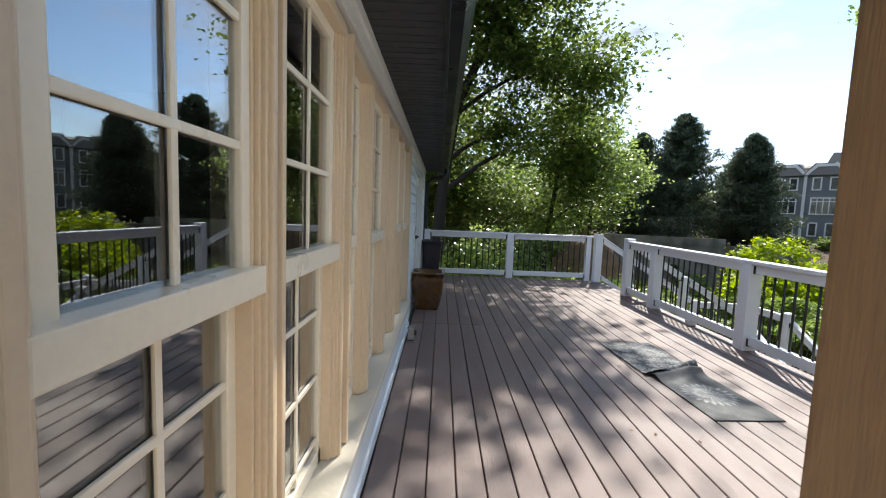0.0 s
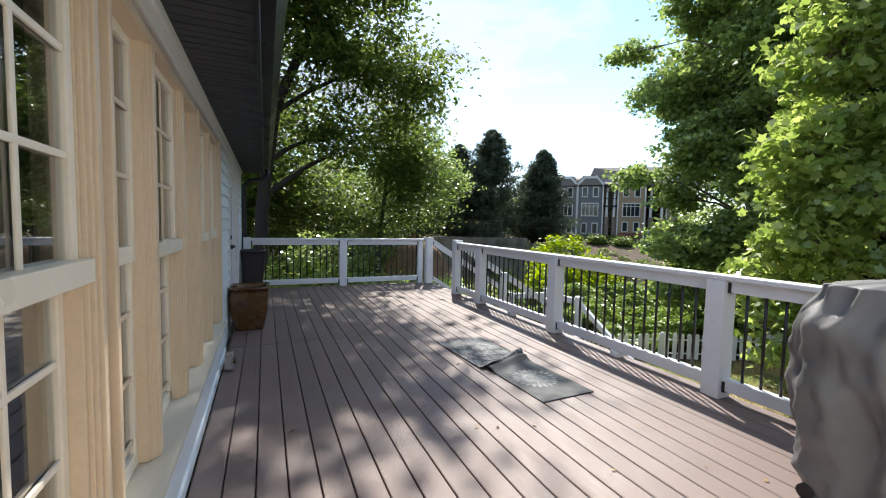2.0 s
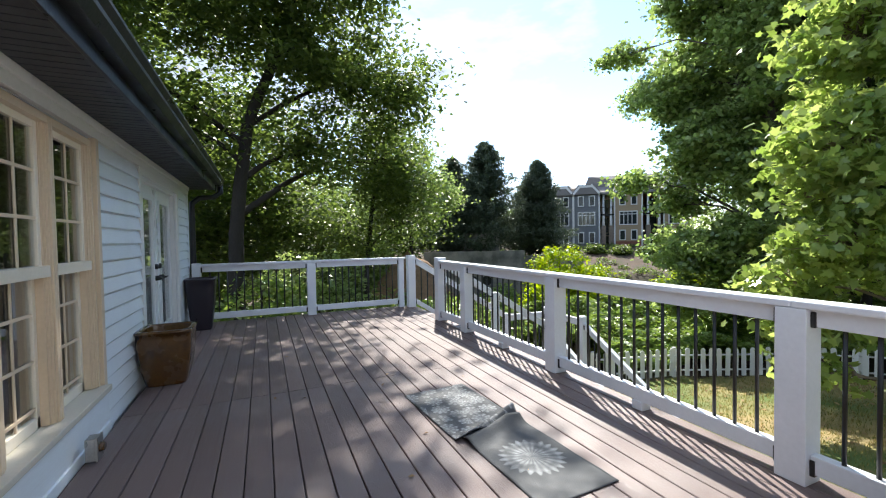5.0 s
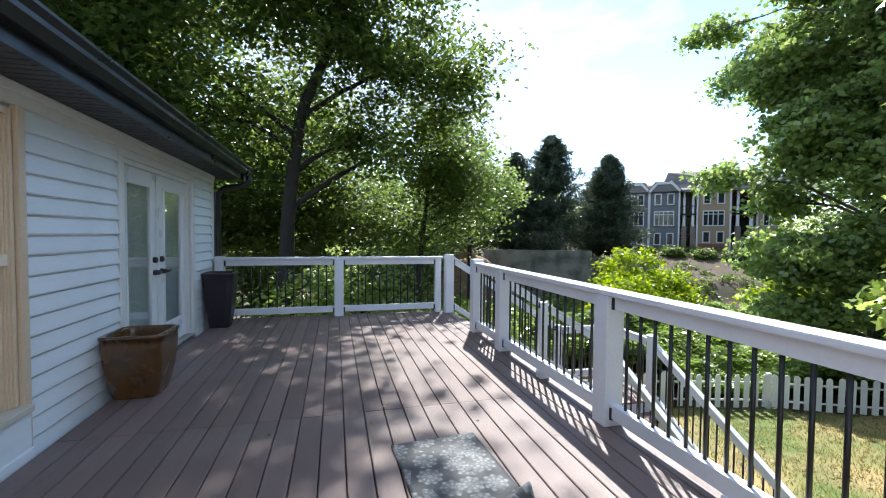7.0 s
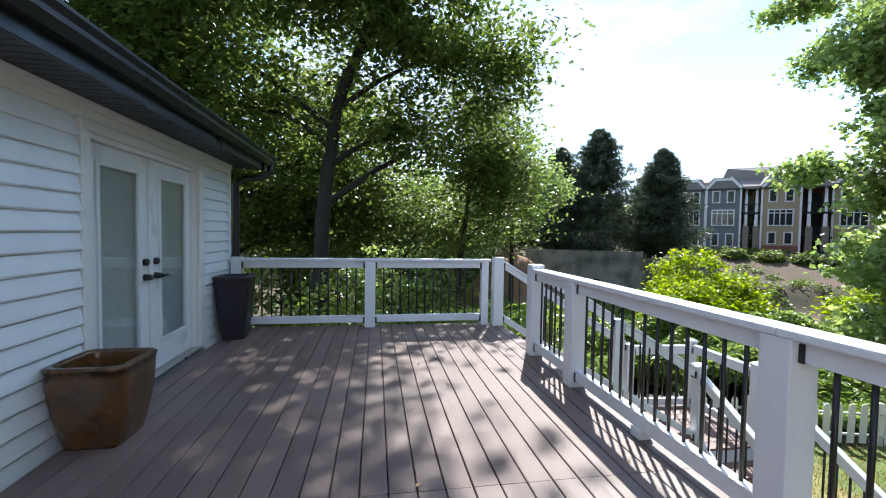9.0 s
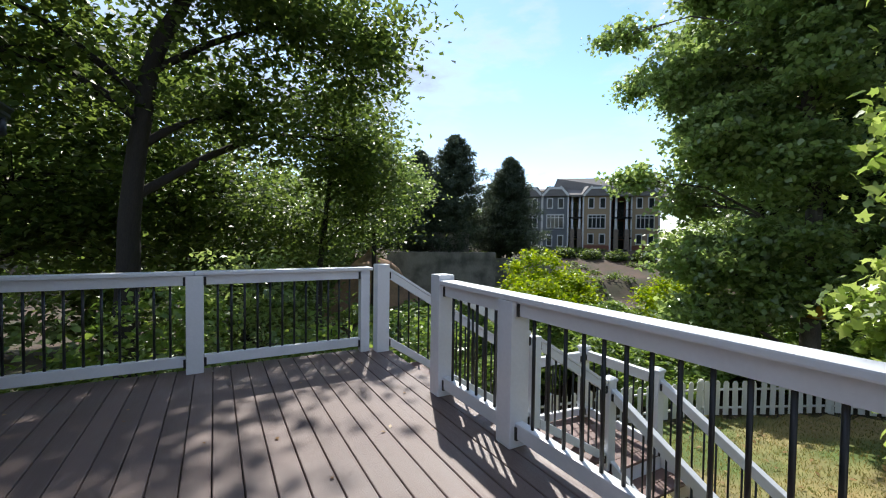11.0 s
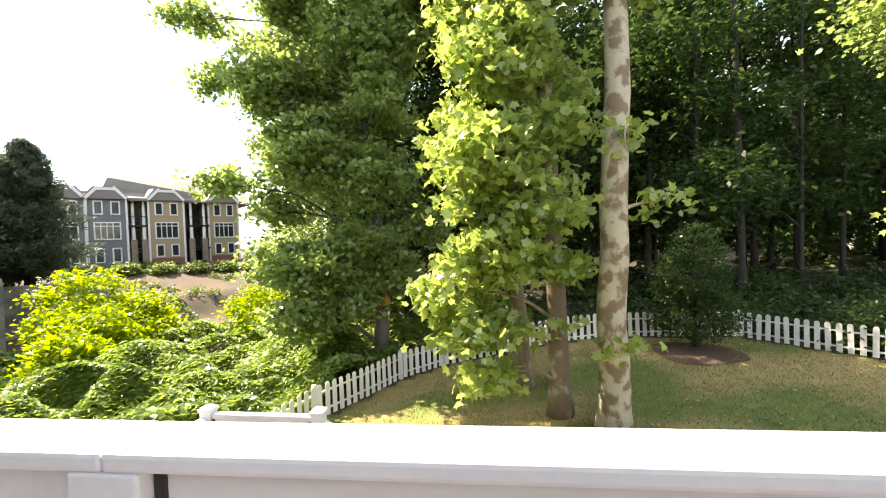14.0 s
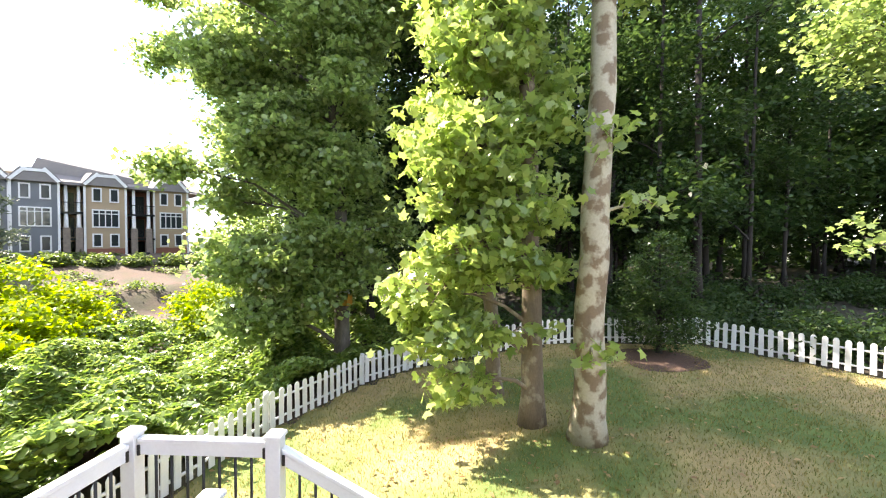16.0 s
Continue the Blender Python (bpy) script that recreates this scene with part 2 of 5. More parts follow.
# greens darkened so that the wood's shade sits in the leaf colour
L_FOREST = leaf_material("shade_toned_forest_leaf", (0.024, 0.054, 0.017), (0.066, 0.112, 0.032), 0.35, 0.4)
L_SPRUCE = leaf_material("blue_green_needle", (0.05, 0.072, 0.05), (0.10, 0.125, 0.08), 0.2, 0.25)
L_GRASS = leaf_material("grass_blade", (0.09, 0.13, 0.03), (0.34, 0.275, 0.11), 0.2, 0.35)
L_LITTER = leaf_material("fallen_leaf", (0.16, 0.09, 0.04), (0.42, 0.30, 0.15), 0.2, 0.2)


# ---- building helpers ----
def bm_box(bm, x0, x1, y0, y1, z0, z1):
    v = [bm.verts.new(c) for c in ((x0, y0, z0), (x1, y0, z0), (x1, y1, z0), (x0, y1, z0), (x0, y0, z1), (x1, y0, z1), (x1, y1, z1), (x0, y1, z1))]
    for f in ((3, 2, 1, 0), (4, 5, 6, 7), (0, 1, 5, 4), (1, 2, 6, 5), (2, 3, 7, 6), (3, 0, 4, 7)):
        bm.faces.new([v[i] for i in f])
    return v


def boxes(*bs, bevel=0.0):
    """A bmesh of boxes (x0, x1, y0, y1, z0, z1), with rounded edges."""
    bm = bmesh.new()
    for b in bs:
        bm_box(bm, *b)
    if bevel:
        bmesh.ops.bevel(bm, geom=list(bm.edges), offset=bevel, segments=2, affect="EDGES", profile=0.6)
    return bm


def tube(points, radii, sides=8, caps=True):
    """A bent, tapered tube along points."""
    bm = bmesh.new()
    rings = []
    side = None
    for i, p in enumerate(points):
        p = Vector(p)
        d = (Vector(points[min(i + 1, len(points) - 1)]) - Vector(points[max(i - 1, 0)])).normalized()
        if side is None:
            side = d.orthogonal().normalized()
        side = (side - d * side.dot(d)).normalized()
        up = d.cross(side)
        rings.append([bm.verts.new(p + radii[i] * (math.cos(2 * math.pi * k / sides) * side + math.sin(2 * math.pi * k / sides) * up)) for k in range(sides)])
    for a, b in zip(rings, rings[1:]):
        for k in range(sides):
            bm.faces.new((a[k], a[(k + 1) % sides], b[(k + 1) % sides], b[k])).smooth = True
    if caps:
        bm.faces.new(rings[0][::-1])
        bm.faces.new(rings[-1])
    return bm


def mesh_of(name, bm, mat):
    me = bpy.data.meshes.new(name)
    bmesh.ops.recalc_face_normals(bm, faces=list(bm.faces))
    bm.to_mesh(me)
    bm.free()
    me.materials.append(mat)
    return me


def part(name, bm, mat, parent=None, label="", at=None):
    """Links a bmesh (or a ready mesh) as one object, under a thing where one is given."""
    ob = new(name, mesh_of(name, bm, mat) if isinstance(bm, bmesh.types.BMesh) else bm)
    if parent is not None:
        ob.parent = parent
    if at is not None:
        ob.matrix_basis = at
    return tagged(ob, label)


def thing(name, label, category, group="", kind="", at=None):
    ob = tagged(new(name), label, category, group, kind)
    if at is not None:
        ob.matrix_basis = at
    return ob


def setting(name, bm, mat, label, category="", at=None):
    ob = part(name, bm, mat, None, label, at)
    return tagged(ob, "", category or name.split("_")[0], "", "structure")


def smoothstep(a, b, x):
    t = min(1.0, max(0.0, (x - a) / (b - a)))
    return t * t * (3 - 2 * t)


# ---- deck ----
DECK_W, DECK_E, DECK_S, DECK_N = -0.56, 3.08, -0.6, 8.62
# solid slab whose dark colour stands for shade in the board gaps
floor = setting("floor", boxes((DECK_W, DECK_E - 0.02, DECK_S, DECK_N - 0.02, -0.30, -0.034)), M_UNDER, "framing slab under the deck boards, darkened for shade in the gaps", "deck")
setting("deck_fascia_east", boxes((DECK_E - 0.018, DECK_E + 0.012, DECK_S, 7.0, -0.32, -0.03), bevel=0.004), M_WHITE, "white fascia board along the deck edge", "trim")
setting("deck_fascia_north", boxes((DECK_W, DECK_E + 0.012, DECK_N - 0.02, DECK_N + 0.01, -0.32, -0.03), bevel=0.004), M_WHITE, "white fascia board along the deck end", "trim")
for px, py in ((0.2, 8.3), (2.9, 8.3), (2.9, 4.3), (0.2, 0.2), (2.9, 0.2)):
    setting("deck_pier", boxes((px - 0.07, px + 0.07, py - 0.07, py + 0.07, -4.2, -0.30), bevel=0.006), M_RAW, "timber pier that carries the deck", "pier")

# ---- railings ----
RAIL_X = 2.975
CAP_Z = 0.932


def railing_panel(a, b, label, spacing=0.118, cap=(0.0, 0.0), block=True, wide=0.14, group="deck railing panels"):
    """A white railing panel between two posts: a and b are the floor points of its ends; slopes where they differ in height."""
    a, b = Vector(a), Vector(b)
    d = b - a
    flat = Vector((d.x, d.y, 0))
    length, rise = flat.length, d.z
    yaw = math.atan2(flat.y, flat.x)
    root = thing("railing", label, "railing", group, at=Matrix.Translation(a) @ Matrix.Rotation(yaw, 4, "Z"))
    shear = Matrix(((1, 0, 0, 0), (0, 1, 0, 0), (rise / length, 0, 1, 0), (0, 0, 0, 1)))

    def slanted(bm):
        bmesh.ops.transform(bm, matrix=shear, verts=list(bm.verts))
        return bm
    part("cap", slanted(boxes((-cap[0], length + cap[1], -wide / 2, wide / 2, CAP_Z - 0.036, CAP_Z), bevel=0.009)), M_WHITE, root)
    part("top_rail", slanted(boxes((0, length, -0.026, 0.026, CAP_Z - 0.126, CAP_Z - 0.037), bevel=0.004)), M_WHITE, root)
    part("bottom_rail", slanted(boxes((0, length, -0.03, 0.03, 0.062, 0.158), bevel=0.007)), M_WHITE, root)
    n = max(2, round(length / spacing))
    bar = mesh_of("baluster", tube([(0, 0, 0.152), (0, 0, CAP_Z - 0.12)], [0.0105, 0.0105], 8), M_BLACK)
    for i in range(1, n):
        x = length * i / n
        part("baluster", bar, None, root, at=Matrix.Translation((x, 0, rise * x / length)))
    for x, s in ((0.0, 1), (length, -1)):
        z = rise * x / length
        for lo, hi in ((CAP_Z - 0.13, CAP_Z - 0.05), (0.052, 0.135)):
            part("bracket", boxes((min(x, x + s * 0.022), max(x, x + s * 0.022), -0.036, 0.036, z + lo, z + hi), bevel=0.005), M_BLACK, root, "black rail bracket")
    if block and length > 1.2:
        part("support_block", boxes((length / 2 - 0.045, length / 2 + 0.045, -0.045, 0.045, 0.0, 0.063), bevel=0.005), M_WHITE, root)
    return root


def railing_post(x, y, top, label, bottom=0.0, w=0.14, cap=False, name="railing_post", group="deck railing posts"):
    root = thing(name, label, "post", group, at=pose(x, y, bottom))
    h = w / 2
    part("shaft", boxes((-h, h, -h, h, 0, top - bottom - (0.045 if cap else 0)), bevel=0.006), M_WHITE, root)
    if cap:
        bm = bmesh.new()
        g, z = h + 0.012, top - bottom
        v = [bm.verts.new((sx * r, sy * r, q)) for q, r in ((z - 0.05, g), (z - 0.022, g), (z, h * 0.62)) for sx, sy in ((-1, -1), (1, -1), (1, 1), (-1, 1))]
        for k in range(2):
            for i in range(4):
                bm.faces.new((v[4 * k + i], v[4 * k + (i + 1) % 4], v[4 * k + 4 + (i + 1) % 4], v[4 * k + 4 + i]))
        bm.faces.new(v[8:12])
        bm.faces.new(v[3::-1])
        bmesh.ops.bevel(bm, geom=list(bm.edges), offset=0.004, segments=2, affect="EDGES")
        part("post_cap", bm, M_WHITE, root)
    return root


POSTS_Y = (7.06, 6.15, 4.30, 2.37, 0.52)
UNDER = CAP_Z - 0.037
railing_post(RAIL_X, POSTS_Y[0], 0.972, "square white post at the head of the stairs")
for y in POSTS_Y[1:]:
    railing_post(RAIL_X, y, UNDER, "square white post below the long rail cap")
for i, (n, s) in enumerate(zip(POSTS_Y, POSTS_Y[1:])):
    railing_panel((RAIL_X, s + 0.07, 0), (RAIL_X, n - 0.07, 0), "white deck railing with thin black round balusters", cap=(0.07, 0.0 if i == 0 else 0.07))
NORTH_Y = 8.545
railing_post(RAIL_X + 0.005, 8.47, 0.965, "cracked white corner post beside the stairs")
railing_post(RAIL_X - 0.17, NORTH_Y, UNDER, "slim white post doubled beside the corner post", w=0.10)
railing_post(1.20, NORTH_Y, UNDER, "square white post in the end railing")
railing_post(-0.50, NORTH_Y, 0.945, "short white post against the house wall", w=0.12)
railing_panel((-0.44, NORTH_Y, 0), (1.13, NORTH_Y, 0), "white end railing with thin black balusters", cap=(0, 0.07), block=False)
railing_panel((1.27, NORTH_Y, 0), (RAIL_X - 0.22, NORTH_Y, 0), "white end railing with thin black balusters", cap=(0.07, 0.13), block=False)

# ---- stairs down to the lawn ----
RISE, RUN, STAIR_X = 0.17, 0.30, 3.10
LAND_Z = -7 * RISE
LAND_W, LAND_E, LAND_S, LAND_N = 4.92, 5.90, 7.02, 8.22


def tread(parent, x0, x1, y0, y1, z, along):
    for k in range(2):
        if along == "x":
            w = (x1 - x0) / 2
            part("tread_board", boxes((x0 + k * w, x0 + (k + 1) * w - 0.006, y0, y1, z - 0.03, z), bevel=0.004), M_TREAD, parent)
        else:
            w = (y1 - y0) / 2
            part("tread_board", boxes((x0, x1, y0 + k * w, y0 + (k + 1) * w - 0.006, z - 0.03, z), bevel=0.004), M_TREAD, parent)


def stringer(parent, pts, thick, across):
    """A sloped side board: pts are (run, z) corners, extruded across."""
    bm = bmesh.new()
    fa = [bm.verts.new((r, across, z) if thick[0] == "x" else (across, r, z)) for r, z in pts]
    f = bm.faces.new(fa)
    e = bmesh.ops.extrude_face_region(bm, geom=[f])
    move = Vector((0, thick[1], 0)) if thick[0] == "x" else Vector((thick[1], 0, 0))
    bmesh.ops.translate(bm, vec=move, verts=[v for v in e["geom"] if isinstance(v, bmesh.types.BMVert)])
    part("stringer", bm, M_WHITE if thick[2] else M_RAW, parent)


upper = thing("stair_flight", "brown composite steps on pale stringers from deck to landing", "stairs", "garden stairs")
for i in range(6):
    tread(upper, STAIR_X + i * RUN, STAIR_X + (i + 1) * RUN + 0.02, 7.02, 8.42 - 0.045 * i, -RISE * (i + 1), "x")
for y, white in ((7.03, True), (7.6, False), (8.12, False)):
    stringer(upper, ((STAIR_X, -0.20), (STAIR_X + 6 * RUN, LAND_Z - 0.02), (STAIR_X + 6 * RUN, LAND_Z - 0.34), (STAIR_X, -0.52)), ("x", 0.035, white), y)
landing = thing("stair_landing", "small square landing of brown composite boards", "landing", "garden stairs")
for k in range(8):
    w = (LAND_N - LAND_S) / 8
    part("landing_board", boxes((LAND_W, LAND_E, LAND_S + k * w, LAND_S + (k + 1) * w - 0.006, LAND_Z - 0.03, LAND_Z), bevel=0.004), M_TREAD, landing)
part("landing_frame", boxes((LAND_W, LAND_E, LAND_S, LAND_N, LAND_Z - 0.22, LAND_Z - 0.032)), M_WHITE, landing)
for px, py in ((LAND_W + 0.06, LAND_S + 0.06), (LAND_E - 0.06, LAND_S + 0.06), (LAND_W + 0.06, LAND_N - 0.06), (LAND_E - 0.06, LAND_N - 0.06)):
    part("landing_leg", boxes((px - 0.05, px + 0.05, py - 0.05, py + 0.05, -3.4, LAND_Z - 0.2)), M_RAW, landing)
lower = thing("stair_flight", "brown composite steps on pale stringers from landing to lawn", "stairs", "garden stairs")
for i in range(7):
    y1 = LAND_S - i * RUN
    tread(lower, 5.06, 5.88, y1 - RUN - 0.02, y1 - 0.005, LAND_Z - RISE * (i + 1), "y")
for x, white in ((5.03, True), (5.87, True)):
    stringer(lower, ((LAND_S, LAND_Z - 0.02), (LAND_S - 7 * RUN, LAND_Z - 7 * RISE - 0.05), (LAND_S - 7 * RUN, LAND_Z - 7 * RISE - 0.35), (LAND_S, LAND_Z - 0.36)), ("y", 0.035, white), x)
P_LA, P_LB, P_LC = (5.83, 8.15), (5.80, 7.05), (5.05, 7.10)
for p in (P_LA, P_LB, P_LC):
    railing_post(*p, LAND_Z + 1.0, "white landing post with a pointed cap", LAND_Z, 0.108, True, group="stair railing posts")
railing_post(4.90, 8.235, LAND_Z + 0.93, "white post at the foot of the upper stair railing", LAND_Z, 0.11, False, group="stair railing posts")
MID_X = 3.98
MID_Z = -RISE * 3.2
railing_post(MID_X, 7.10, MID_Z + 0.90, "white stair post halfway down the flight", MID_Z - 0.1, 0.11, False, group="stair railing posts")
SL = RISE / RUN
for a, b in (((3.05, 8.44, 0.0), (4.84, 8.24, LAND_Z + 0.04)),
             ((4.96, 8.23, LAND_Z - 0.03), (P_LA[0] - 0.06, P_LA[1] + 0.01, LAND_Z - 0.03)),
             ((3.05, 7.10, 0.0), (MID_X - 0.055, 7.10, MID_Z + 0.02)),
             ((MID_X + 0.055, 7.10, MID_Z - 0.04), (P_LC[0] - 0.06, P_LC[1], LAND_Z + 0.03)),
             ((P_LA[0], P_LA[1] - 0.06, LAND_Z), (P_LB[0], P_LB[1] + 0.06, LAND_Z)),
             ((P_LB[0], P_LB[1] - 0.06, LAND_Z - 0.05), (P_LB[0], P_LB[1] - 2.2, LAND_Z - 0.05 - 2.14 * SL)),
             ((P_LC[0], P_LC[1] - 0.06, LAND_Z - 0.05), (P_LC[0], P_LC[1] - 2.2, LAND_Z - 0.05 - 2.14 * SL))):
    railing_panel(a, b, "sloping white stair railing with thin black balusters" if abs(a[2] - b[2]) > 0.1 else "short level white landing railing",
                  block=False, wide=0.075, group="stair railing panels")
for x in (P_LB[0], P_LC[0]):
    railing_post(x, P_LB[1] - 2.26, LAND_Z - 2.14 * SL + 0.95, "white newel post at the foot of the stairs", -2.75, 0.125, True, group="stair railing posts")
handrail = thing("handrail", "black graspable handrail along the stair railing", "handrail")
part("rail", tube([(3.15, 7.17, 0.79), (3.9, 7.17, 0.79 - 0.75 * SL), (4.9, 7.17, 0.79 - 1.75 * SL)], [0.02, 0.02, 0.02], 10), M_BLACK, handrail)
for x in (3.3, 4.1, 4.8):
    part("rail_bracket", tube([(x, 7.12, 0.75 - (x - 3.15) * SL), (x, 7.17, 0.77 - (x - 3.15) * SL)], [0.008, 0.008], 6), M_BLACK, handrail)


# ---- the house wall ----
WALL_X = -0.62
WIN_Z0, WIN_Z1 = 0.27, 2.0
WIN_S, WIN_N = 0.46, 4.70
HOUSE_N = 8.58
DOOR_S, DOOR_N, DOOR_TOP = 5.93, 7.64, 1.93
wall_west = setting("wall_west", boxes(
    (WALL_X - 0.14, WALL_X, -3.0, HOUSE_N, 2.0, 2.6), (WALL_X - 0.14, WALL_X, -3.0, WIN_N, -3.6, WIN_Z0), (WALL_X - 0.14, WALL_X, -3.0, WIN_S, WIN_Z0, 2.0),
    (WALL_X - 0.14, WALL_X, WIN_N, DOOR_S, -3.6, 2.0), (WALL_X - 0.14, WALL_X, DOOR_N, HOUSE_N, -3.6, 2.0),
    (WALL_X - 0.14, WALL_X, DOOR_S, DOOR_N, -3.6, 0.02), (WALL_X - 0.14, WALL_X, DOOR_S, DOOR_N, DOOR_TOP, 2.0)), M_SIDING, "white house wall facing the deck", "wall")
setting("wall_north", boxes((-6.5, WALL_X - 0.14, HOUSE_N - 0.14, HOUSE_N, -3.6, 2.6)), M_SIDING, "white end wall of the house", "wall")
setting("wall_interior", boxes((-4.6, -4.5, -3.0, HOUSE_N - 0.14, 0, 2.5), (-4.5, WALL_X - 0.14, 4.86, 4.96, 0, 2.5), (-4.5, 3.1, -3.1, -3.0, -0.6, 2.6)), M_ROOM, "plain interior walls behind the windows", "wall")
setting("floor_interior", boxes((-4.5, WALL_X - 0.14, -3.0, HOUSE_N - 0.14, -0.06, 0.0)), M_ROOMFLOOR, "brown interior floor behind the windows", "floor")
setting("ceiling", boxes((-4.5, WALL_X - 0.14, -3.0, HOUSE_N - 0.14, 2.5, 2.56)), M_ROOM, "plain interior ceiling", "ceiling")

# the doorway that the walk begins in
# added unseen wall: closes the south end and bounces sunlight to the deck
setting("wall_south", boxes((0.10, 3.1, 0.10, 0.22, -0.5, 2.35), (-0.62, 0.10, 0.10, 0.22, 2.08, 2.35)), M_SIDING, "plain unseen wall added beside the doorway to bounce light", "wall")
door_1 = tagged(thing("door_1", "open doorway with a stained wooden jamb", "door frame"), kind="structure")
part("jamb", boxes((-0.012, 0.018, 0.085, 0.335, -0.02, 2.06), bevel=0.006), M_JAMB, door_1)
part("door_stop", boxes((-0.030, -0.013, 0.14, 0.20, -0.02, 2.05), bevel=0.004), M_JAMB, door_1)
part("casing", boxes((0.019, 0.10, 0.315, 0.338, -0.02, 2.10), bevel=0.006), M_CREAM, door_1)


def window_unit(y0, y1, sash, label):
    """A tall double-hung window: moulded frame, upper sash proud of the lower one, bars, glass."""
    root = tagged(thing("window", label, "window", "deck windows", at=pose(WALL_X, 0, 0)), kind="structure")
    z0, z1 = WIN_Z0 + 0.03, WIN_Z1 - 0.02
    f = 0.060
    # stepped side jambs, head and foot
    for name, s in (("frame_south", 1), ("frame_north", -1)):
        e = y0 if s > 0 else y1

        def step(a, b, x0, x1):
            return (x0, x1, min(e + s * a, e + s * b), max(e + s * a, e + s * b), z0, z1)
        part("frame", boxes(step(0, 0.024, -0.10, 0.024), step(0.0245, 0.038, -0.10, 0.014), step(0.0385, 0.048, -0.10, 0.004), step(0.0485, f, -0.10, -0.008), bevel=0.004), M_CREAM, root)
    part("head", boxes((-0.10, 0.024, y0 + 0.025, y1 - 0.025, z1 - 0.045, z1), bevel=0.004), M_CREAM, root)
    g0, g1 = y0 + f, y1 - f
    mid = 1.135
    for name, lo, hi, x in (("upper_sash", mid - 0.03, z1 - 0.045, -0.012 if sash else -0.035), ("lower_sash", z0, mid + 0.03, -0.045)):
        s = part(name, boxes((x - 0.03, x, g0, g0 + 0.036, lo, hi), (x - 0.03, x, g1 - 0.036, g1, lo, hi),
                             (x - 0.03, x, g0 + 0.0365, g1 - 0.0365, hi - 0.04, hi),
                             (x - 0.03, x + (0.028 if sash and name == "upper_sash" else 0), g0 + (0.0365 if not sash else -0.03), g1 + (-0.0365 if not sash else 0.018), lo, lo + 0.062), bevel=0.004), M_SASH, root)
        part("pane", boxes((x - 0.018, x - 0.014, g0 + 0.03, g1 - 0.03, lo + 0.05, hi - 0.035)), M_GLASS, s).visible_shadow = False
        gy, bars = (g0 + g1) / 2, []
        bars.append((x - 0.012, x - 0.004, gy - 0.009, gy + 0.009, lo + 0.062, hi - 0.04))
        for bz in ((1.42, 1.67) if name == "upper_sash" else (0.41, 0.66, 0.91)):
            bars.append((x - 0.0125, x - 0.0035, g0 + 0.036, g1 - 0.036, bz - 0.009, bz + 0.009))
        for b in bars:
            part("glazing_bar", boxes(b, bevel=0.003), M_SASH if y0 < 1.5 else M_CREAM, s)
    return root


for y0, y1, sash in ((0.465, 1.07, True), (1.10, 1.735, True), (1.83, 2.33, False), (2.335, 2.965, True), (2.97, 3.47, False), (3.53, 4.10, True), (4.105, 4.69, True)):
    window_unit(y0, y1, sash, "tall cream double-hung window with glazing bars" if sash else "narrow cream window with glazing bars")
for y0, y1 in ((1.745, 1.825), (3.475, 3.525)):
    setting("trim", boxes((WALL_X - 0.1, WALL_X + 0.015, y0 + 0.002, y0 + 0.03, WIN_Z0 + 0.03, 1.98), (WALL_X - 0.1, WALL_X + 0.032, y1 - 0.028, y1 - 0.002, WIN_Z0 + 0.03, 1.98), (WALL_X - 0.1, WALL_X - 0.012, y0 + 0.031, y1 - 0.029, WIN_Z0 + 0.03, 1.98), bevel=0.004), M_CREAM, "cream mullion between window groups with a caulked joint", "trim")
setting("sill", boxes((WALL_X - 0.1, WALL_X + 0.082, WIN_S - 0.02, WIN_N + 0.02, WIN_Z0 - 0.01, WIN_Z0 + 0.028), bevel=0.006), M_SILL, "cream window sill with chipped paint", "sill")
setting("apron_trim", boxes((WALL_X + 0.002, WALL_X + 0.062, WIN_S - 0.02, WIN_N + 0.02, 0.05, WIN_Z0 - 0.011), (WALL_X + 0.002, WALL_X + 0.075, WIN_S - 0.02, WIN_N + 0.02, -0.02, 0.05), bevel=0.006), M_SIDING, "white metal flashing below the window sill", "trim")
setting("frieze_trim", boxes((WALL_X + 0.002, WALL_X + 0.035, -0.2, HOUSE_N + 0.02, 2.003, 2.07), (WALL_X + 0.002, WALL_X + 0.05, -0.2, HOUSE_N + 0.02, 2.071, 2.125), bevel=0.005), M_TRIM, "pale frieze board under the soffit", "trim")
setting("corner_trim", boxes((WALL_X + 0.001, WALL_X + 0.03, HOUSE_N - 0.09, HOUSE_N + 0.03, -0.3, 2.0), bevel=0.005), M_SIDING, "white corner board of the house", "trim")

# siding courses
COURSE = 0.1205


def siding_mesh(length):
    bm = bmesh.new()
    prof = ((0.0, 0.0), (0.031, 0.0), (0.034, 0.008), (0.015, COURSE - 0.013), (0.004, COURSE - 0.010), (0.004, COURSE + 0.004), (0.0, COURSE + 0.004))
    rings = [[bm.verts.new((x, y, z)) for x, z in prof] for y in (0, length)]
    for k in range(len(prof)):
        j = (k + 1) % len(prof)
        bm.faces.new((rings[0][k], rings[0][j], rings[1][j], rings[1][k]))
    bm.faces.new(rings[0][::-1])
    bm.faces.new(rings[1])
    return mesh_of("siding_board", bm, M_SIDING)


for y0, y1 in ((WIN_N + 0.06, DOOR_S - 0.10), (DOOR_N + 0.105, HOUSE_N - 0.092)):
    me = siding_mesh(y1 - y0)
    for k in range(17):
        part("siding_board", me, None, wall_west, at=pose(WALL_X + 0.001, y0, -0.05 + k * COURSE))
